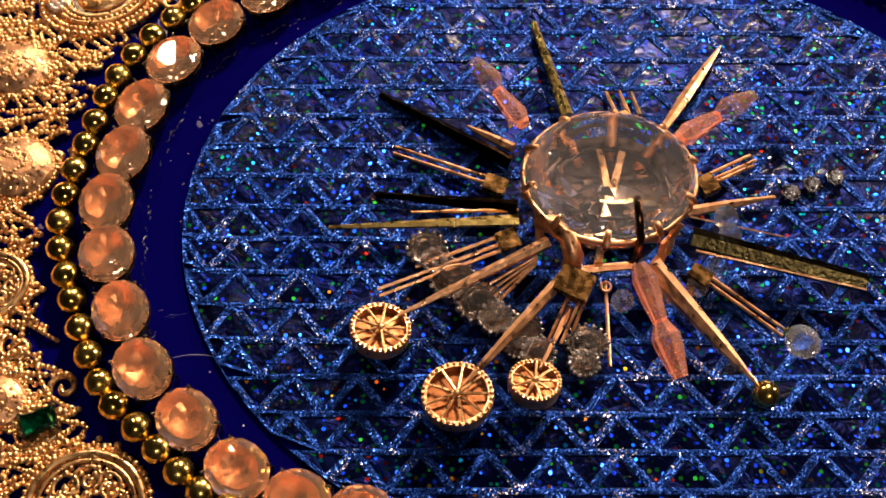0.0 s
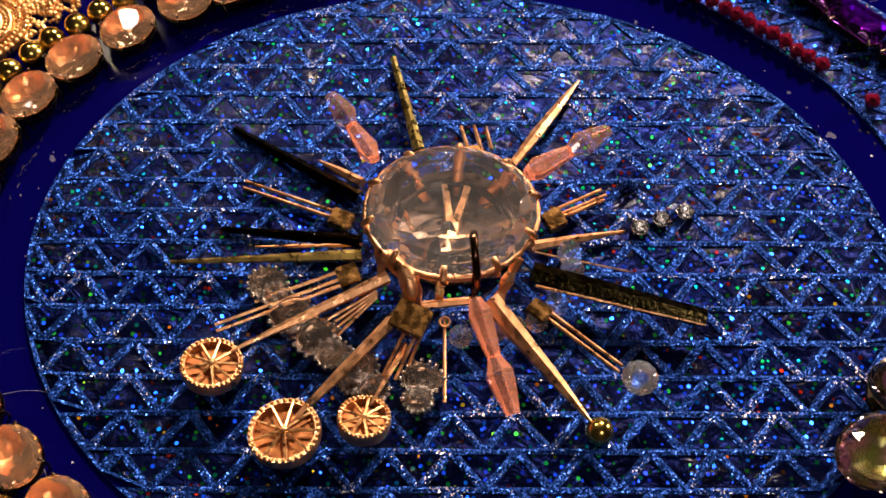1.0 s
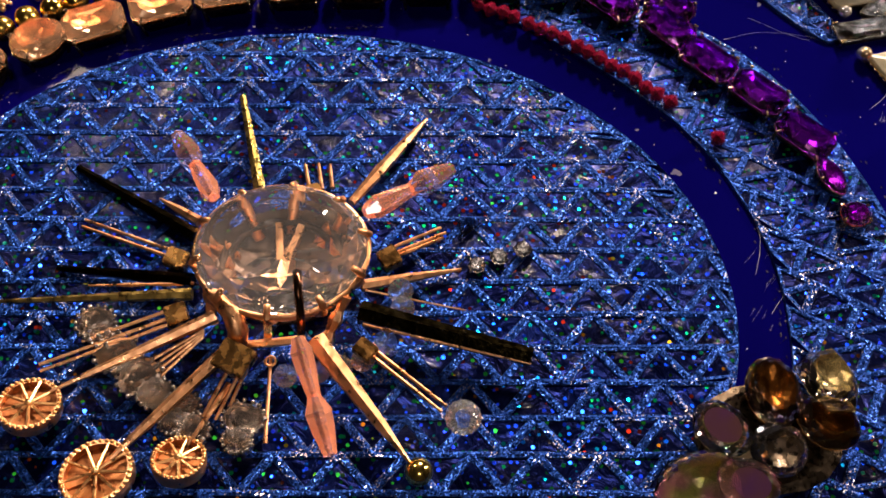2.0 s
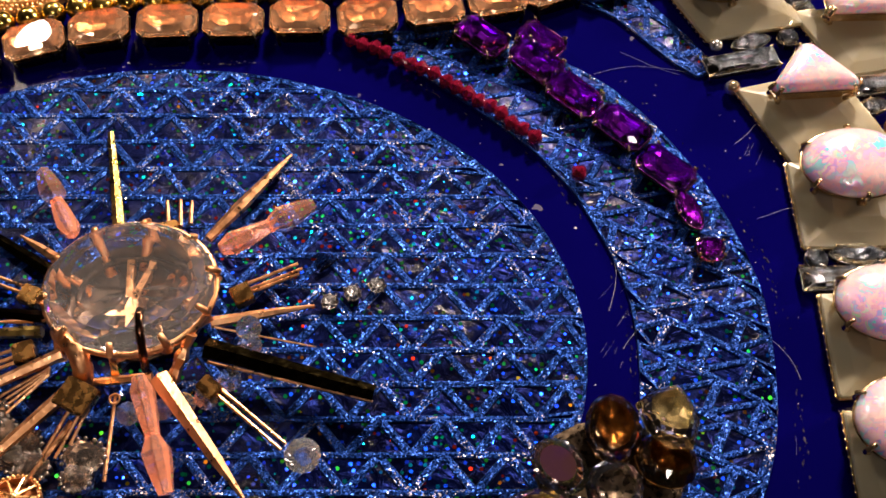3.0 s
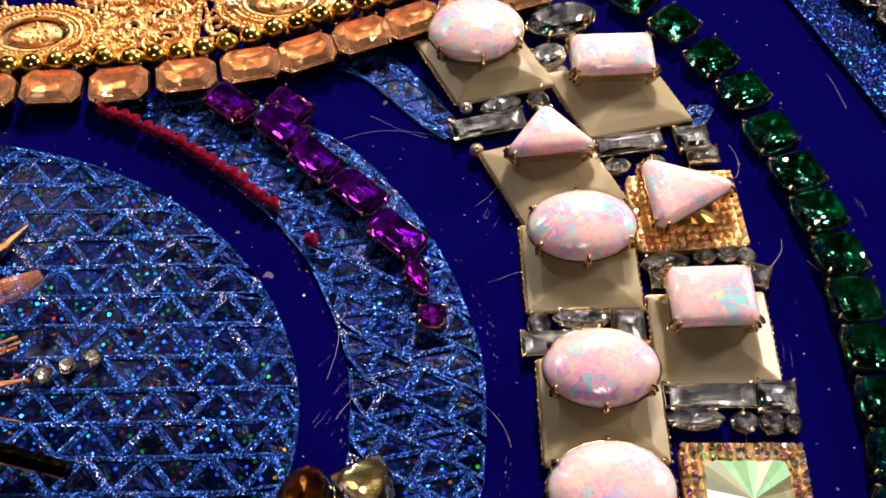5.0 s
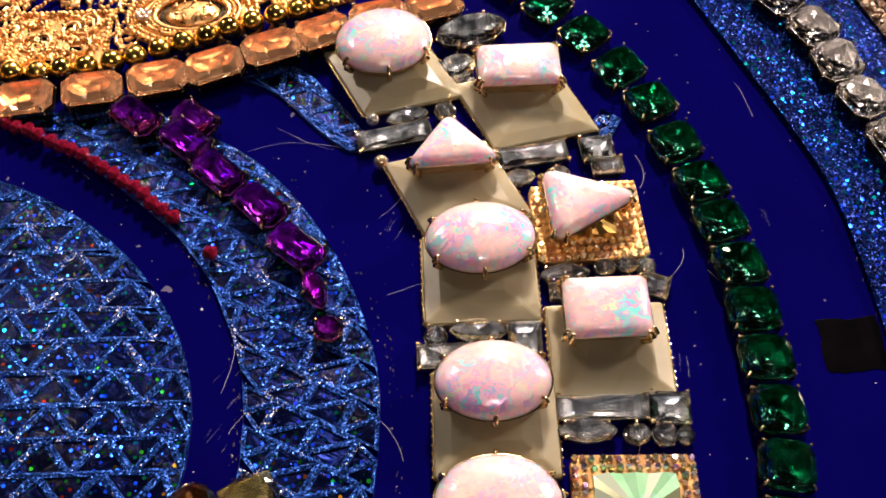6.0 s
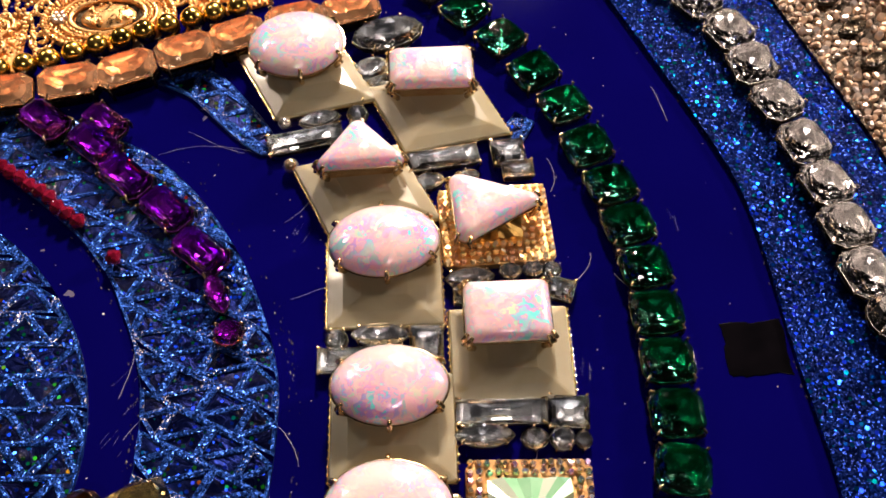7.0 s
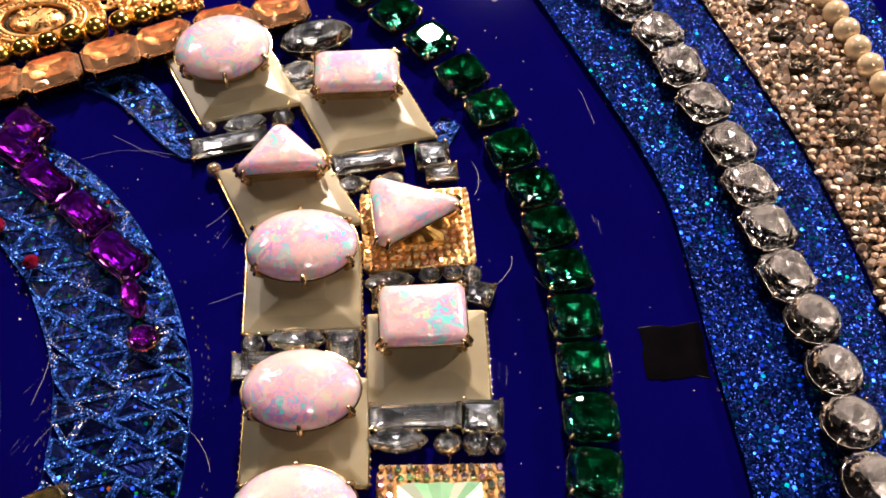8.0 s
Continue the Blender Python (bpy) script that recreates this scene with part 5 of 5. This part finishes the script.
def wheel(x, y, z, r, tip):
    """A small copper wheel: a knurled rim, eight spokes, a boss, on a short stem."""
    m = Matrix.Translation(at(x, y, z)) @ Euler((math.radians(tip[0]), math.radians(tip[1]), 0)).to_matrix().to_4x4()
    bm = bmesh.new()
    n = 40
    loops = [[bm.verts.new((rr * math.cos(2 * math.pi * k / n), rr * math.sin(2 * math.pi * k / n), zz)) for k in range(n)] for rr, zz in ((r * 0.86, 0.5), (r, 0.5), (r * 1.02, -0.4), (r * 0.98, -2.0), (r * 0.86, -2.0))]
    for lo, hi in zip(loops, loops[1:] + loops[:1]):
        for k in range(n):
            bm.faces.new((lo[k], lo[(k + 1) % n], hi[(k + 1) % n], hi[k]))
    bm.transform(m)
    rim = part("wheel", bm, COPPER, star, "little copper wheel")
    beads = [(*(m @ Vector((r * 0.95 * math.cos(t), r * 0.95 * math.sin(t), 0.62))), 0.36) for t in (2 * math.pi * k / 34 for k in range(34))]
    ob = tagged(new("knurl", granules("knurl", beads, GOLD)), kind="stuff")
    ob.parent = rim
    for k in range(9):
        t = 2 * math.pi * k / 9
        bm = bmesh.new()
        rod(bm, (0.4 * math.cos(t), 0.4 * math.sin(t), 0.5), (r * 0.9 * math.cos(t), r * 0.9 * math.sin(t), 0.35), 0.32, 0.26, 5)
        bm.transform(m)
        part("spoke", bm, GOLD, rim)
    bm = bmesh.new()
    loft(bm, outline("oval", r * 0.9, r * 0.9, 20), [(1, -1.2, 0), (1, -0.9, 0)])
    bm.transform(m)
    part("wheel_plate", bm, metal("brown_copper", (0.34, 0.13, 0.045), (0.20, 0.075, 0.03), 0.5, 0.8), rim, "brown back plate")
    bm = bmesh.new()
    ball(bm, 0, 0, 0.7, 0.75, 8, 6, 0.8)
    bm.transform(m)
    part("boss", bm, GOLD, rim, smooth=True)
    bar("stem", (x, y, z - 1.0), (x, y - 0.5, 0.85), 0.5, 0.6, OLIVE, "", 6)


wheel(-8.9, 56.0, 6.6, 5.3, (-18, 6))
wheel(4.4, 44.2, 6.8, 6.1, (-14, -3))
wheel(17.6, 46.6, 6.4, 4.5, (-24, 4))


def strass_lump(x, y, r, high, label):
    """A tumbled clear stone in a collar of small rhinestones."""
    rng = random.Random(int(x * 7 + y))
    bm = bmesh.new()
    loft(bm, [(px * rng.uniform(0.85, 1.1), py * rng.uniform(0.85, 1.1)) for px, py in outline("oval", r, r * 0.9, 10)], [(0.7, 0.6, 0), (1.0, 0.45 * high, 1), (0.9, 0.75 * high, 0), (0.5, high, 1)])
    bmesh.ops.translate(bm, vec=at(x, y, 0.9), verts=bm.verts)
    s = part("clear_lump", bm, CLOUD, star, label)
    s.visible_shadow = False
    bm = bmesh.new()
    loft(bm, outline("oval", r * 1.05, r * 0.95, 10), [(0.95, 0.0, 0), (1.0, 0.2 * high, 0), (0.85, 0.5 * high, 0), (0.5, 0.2 * high, 0)])
    bmesh.ops.translate(bm, vec=at(x, y, 0.9), verts=bm.verts)
    part("lump_setting", bm, SILVER, star)
    beads = []
    for k in range(16):
        t = 2 * math.pi * k / 16
        x0, y0, z0 = at(x, y, 1.7 + 0.4 * high)
        beads.append((x0 + r * math.cos(t), y0 + r * 0.9 * math.sin(t), z0 + rng.uniform(0, 0.5), rng.uniform(0.35, 0.6)))
    tagged(beads_part("bead_collar", beads, LUMP, star), kind="stuff")


for x, y, r in ((-1.0, 72.4, 3.6), (1.0, 69.8, 2.6), (3.8, 66.4, 4.2), (8.4, 62.0, 4.2), (11.5, 59.0, 3.2), (16.4, 56.8, 3.2), (18.6, 52.6, 3.0), (15.2, 53.8, 2.4), (27.2, 54.4, 3.7), (26.6, 50.6, 2.6)):
    strass_lump(x, y, r, 5.0, "clear rough stone with a rhinestone collar")
for x, y, z, r in ((54.0, 78.0, 5.5, 2.2), (54.4, 74.8, 5.0, 2.1), (51.4, 68.2, 5.0, 2.0), (47.6, 64.8, 5.0, 2.0), (34.0, 62.1, 4.4, 2.0), (43.4, 63.6, 4.6, 2.2), (40.0, 62.6, 5.0, 1.8), (65.2, 54.6, 4.2, 3.0)):
    bm = bmesh.new()
    thick = 0.42 if r < 2.5 else 0.85
    loft(bm, outline("oval", r * 1.08, r * 1.08, 12), [(0.15, -thick * r, 0), (0.6, -0.5 * thick * r, 1), (1.0, 0.0, 0), (1.0, 0.1 * thick * r, 0), (0.6, 0.6 * thick * r, 1), (0.12, thick * r, 0)])
    if r < 2.5:
        bm.transform(Euler((math.radians(24), math.radians(6), 0)).to_matrix().to_4x4())
    bmesh.ops.translate(bm, vec=at(x, y, z), verts=bm.verts)
    s = part("faceted_bead", bm, AB_BEAD, star, "iridescent faceted glass bead" if r < 2.5 else "clear faceted glass bead")
    s.visible_shadow = False
bm = bmesh.new()
ball(bm, *at(57.6, 45.2, 4.0), 2.5, 20, 12)
part("ball_tip", bm, GOLD_BEAD, star, "polished gold ball", smooth=True)

# loose stones on the disc
first = cut_stone("tiny_rhinestone", "oval", 1.7, 1.7, 1.7, [CLEAR, FOIL_CLEAR], "tiny round rhinestone glued on the glitter disc", "rhinestone", "tiny rhinestones on the disc", n=8, lift=0.5, cup=SILVER, m=spot(68.1, 85.0, 0.9), prong_r=0.2)
set_copies(first, [(72.3, 86.8, 0.9, 20), (76.9, 88.4, 0.9, 40)])
bm = bmesh.new()
loft(bm, outline("triangle", 2.6, 2.2), [(1, 0, 0), (0.9, 0.7, 0), (0.5, 1.1, 0)])
mesh_thing("glass_chip", bm, CLEAR, "small clear glass chip lying on the glitter disc", "glass chip", m=spot(66.5, 94.0, 0.95, 40))

# ---- flower of iridescent stones ----
flower = thing("flower_brooch", spot(118.5, 52.0, 0), "flower brooch of smoky and iridescent crystals", "brooch")
bm = bmesh.new()
loft(bm, outline("oval", 13, 10, 16), [(1.0, 0, 0), (1.0, 1.4, 0), (0.85, 2.2, 0)])
part("base_plate", bm, BLACKED, flower)
IRIS_FOIL = aurora("iris_foil", [(0.30, 0.17, 0.04), (0.34, 0.08, 0.24), (0.18, 0.22, 0.05), (0.42, 0.14, 0.05), (0.28, 0.14, 0.40)], 0.16)
FOIL_BRONZE = foil("bronze_foil", (0.52, 0.28, 0.08), (0.10, 0.05, 0.016), 0.2)
# violet reflection on the petal tables, put in as an opaque face colour
PAINTED_SHEEN = aurora("painted_violet_sheen", [(0.30, 0.10, 0.62), (0.46, 0.18, 0.40), (0.50, 0.24, 0.12), (0.26, 0.14, 0.62)], 0.12, 0.9)
petals = [
    ("oval", 119.0, 58.6, 5.0, 6.6, 0, -4, 0, SMOKE, FOIL_BRONZE, "smoky brown oval crystal"),
    ("kite", 128.2, 60.4, 5.6, 6.8, 0, -16, 10, AURORA, FOIL_AURORA, "kite-shaped iridescent crystal"),
    ("oval", 110.0, 52.4, 5.6, 4.3, -48, 10, -6, AURORA, IRIS_FOIL, "iridescent golden oval crystal"),
    ("oval", 127.4, 52.6, 5.6, 5.4, 20, -10, 10, SMOKE, FOIL_BRONZE, "amber brown round crystal"),
    ("oval", 118.4, 49.2, 5.0, 4.8, 0, 10, 0, CLEAR, BLACKED, "dark clear round crystal"),
    ("oval", 104.8, 42.0, 8.0, 6.6, 20, 6, -8, AURORA, IRIS_FOIL, "large iridescent green and pink oval crystal"),
    ("oval", 112.6, 43.4, 5.4, 4.2, -18, 12, 0, AURORA, IRIS_FOIL, "iridescent orange oval crystal"),
]
for kind, x, y, a, b, turn, rx, ry, crystal, back, label in petals:
    pts = outline(kind, a, b, 16)
    m = Matrix.Translation((x - 118.5, y - 52.0, 2.4)) @ Euler((math.radians(rx), math.radians(ry), math.radians(turn))).to_matrix().to_4x4()
    rings = [(s, 0.8 + 5.0 * z, h) for s, z, h in CUT]
    bm = bmesh.new()
    table = loft(bm, pts, rings)
    # small iridescent ovals get the painted reflection on their top facet
    table.material_index = int(crystal is AURORA and kind == "oval" and a < 5.7)
    bm.transform(m)
    petal = part("petal", bm, [crystal, PAINTED_SHEEN], flower, label)
    petal.visible_shadow = False
    bm = bmesh.new()
    loft(bm, pts, [(s * 1.015, z - 0.06, h) for s, z, h in rings[:5]])
    bm.faces.ensure_lookup_table()
    bm.faces.remove(bm.faces[-1])
    bm.transform(m)
    part("foil_back", bm, back, petal)

# ---- flaws of the panel: a missing piece, seams, fibres, glue ----
bm = bmesh.new()
ragged = random.Random(2)
around = [(-6.3, -5.2), (-3.0, -5.8), (2.0, -5.4), (6.2, -5.9), (6.0, -1.0), (6.5, 3.0), (5.8, 5.9), (1.5, 5.3), (-2.5, 5.8), (-6.0, 5.4), (-5.6, 1.5), (-6.4, -1.5)]
ringed = []
for k, (x, y) in enumerate(around):
    x2, y2 = around[(k + 1) % len(around)]
    ringed += [(x + (x2 - x) * e / 3 + ragged.uniform(-0.25, 0.25), y + (y2 - y) * e / 3 + ragged.uniform(-0.25, 0.25)) for e in range(3)]
loft(bm, ringed, [(1.0, 0.0, 0), (0.99, 0.12, 0), (0.97, 0.16, 0)])
mesh_thing("black_patch", bm, BLACK, "black square patch on the blue panel", "patch", m=spot(241.0, 90.8, 0, 2))
rng = random.Random(8)
for x, y, a, size in ((122, 140, 15, 22), (128, 146, -30, 14), (196, 62, 80, 12), (205, 128, 60, 9), (121, 84, 70, 12), (123, 76, 60, 9), (-48, 52, 20, 14), (-41, 44, -35, 12), (216, 108, -60, 8), (150, 122, 35, 12), (232, 146, 100, 10), (152, 104, 20, 10), (207, 106, 20, 9), (155, 70, 100, 14)):
    way, px, py, pts = math.radians(a), 0.0, 0.0, []
    bend = rng.uniform(-0.10, 0.10)
    for k in range(12):
        pts.append((px, py, 0.14 + 0.25 * math.sin(k / 11 * math.pi)))
        px, py = px + size / 11 * math.cos(way), py + size / 11 * math.sin(way)
        way += bend + rng.uniform(-0.12, 0.12)
    bm = bmesh.new()
    tube(bm, pts, 0.035, 4)
    mesh_thing("fibre", bm, FIBRE, "thin pale fibre lying on the blue panel", "fibre", "stray fibres", m=spot(x, y, 0))
GLUE = plain("dried_glue", (0.012, 0.010, 0.03), (0.10, 0.09, 0.13), 2, 0.25)
edges = [
    (b_in, 3, -1.6, "dried glue residue along the glitter band"),
    (spline([(150.9, 44), (152.6, 60), (153.0, 78), (151.4, 94), (142.6, 116), (126, 138)], 12), 5, 1.2, "dried glue residue along the crescent"),
    (spline([(107, 26), (117.4, 42), (124.0, 62), (124.6, 84), (118.8, 102), (108.4, 118.4), (85, 138.6)], 12), 7, -0.9, "dried glue residue inside the crescent"),
    (spline([(-46, 47), (-52.5, 62), (-54, 78), (-52, 96), (-45, 112), (-34, 122), (-14, 133), (10, 141), (50, 144)], 12), 11, 0.6, "dried glue residue beside the peach stones"),
]
for line, seed, side, label in edges:
    rng = random.Random(seed)
    bm = bmesh.new()
    for px, py, turn in along(line, 0.55):
        if rng.random() < 0.5 + 0.4 * math.sin(px * 0.35 + py * 0.23):
            continue
        off, size = side * rng.uniform(-0.3, 1.6), rng.uniform(0.05, 0.30) * (1.7 if rng.random() < 0.12 else 1.0)
        ca, sa = math.cos(math.radians(turn)), math.sin(math.radians(turn))
        cx, cy = px - sa * -off, py + ca * -off
        pts = [(cx + ca * u - sa * v, cy + sa * u + ca * v) for u, v in ((size * rng.uniform(0.8, 2.2) * math.cos(t), size * rng.uniform(0.3, 0.9) * math.sin(t)) for t in (2 * math.pi * e / 7 for e in range(7)))]
        lo = [bm.verts.new((x, y, 0.0)) for x, y in pts]
        hi = [bm.verts.new((cx + (x - cx) * 0.7, cy + (y - cy) * 0.7, rng.uniform(0.06, 0.22))) for x, y in pts]
        for e in range(7):
            bm.faces.new((lo[e], lo[(e + 1) % 7], hi[(e + 1) % 7], hi[e]))
        bm.faces.new(hi)
    mesh_thing("glue_residue", bm, GLUE, label, "glue", kind="stuff")

# short scratches on the glass, in loose bundles
rng = random.Random(17)
for cx, cy, a, count in ((121.5, 84.0, 48, 5), (121.0, 72.0, 52, 4), (150.0, 58.0, 80, 3), (153.5, 118.0, 60, 3), (210.0, 84.0, 85, 4), (-50.0, 60.0, 5, 4), (-44.0, 44.0, -30, 4), (229.0, 120.0, 100, 3), (112.0, 136.0, 20, 3)):
    for _ in range(count):
        way, size = math.radians(a + rng.uniform(-9, 9)), rng.uniform(1.2, 4.5)
        bm = bmesh.new()
        tube(bm, [(0, 0, 0.02), (size * 0.5 * math.cos(way), size * 0.5 * math.sin(way), 0.03), (size * math.cos(way + 0.05), size * math.sin(way + 0.05), 0.02)], lambda s: 0.011 - 0.006 * s, 4)
        mesh_thing("scratch", bm, FIBRE, "short pale scratch in the blue panel", "scratch", "scratches", m=spot(cx + rng.uniform(-2.6, 2.6), cy + rng.uniform(-4, 4), 0))
for _ in range(120):
    x, y = rng.uniform(-60, 250), rng.uniform(40, 185)
    if inside(disc, x, y) or gold_side(x, y) > -9 or 136 < x < 212:
        continue
    bm = bmesh.new()
    r = rng.uniform(0.10, 0.34)
    loft(bm, [(px * rng.uniform(0.6, 1.2), py * rng.uniform(0.6, 1.2)) for px, py in outline("oval", r * 1.3, r, 6)], [(1, 0, 0), (0.8, 0.06, 0)])
    mesh_thing("dust_fleck", bm, FIBRE, "tiny pale dust fleck on the blue panel", "dust fleck", "dust flecks", m=spot(x, y, 0.0, rng.uniform(0, 180)))
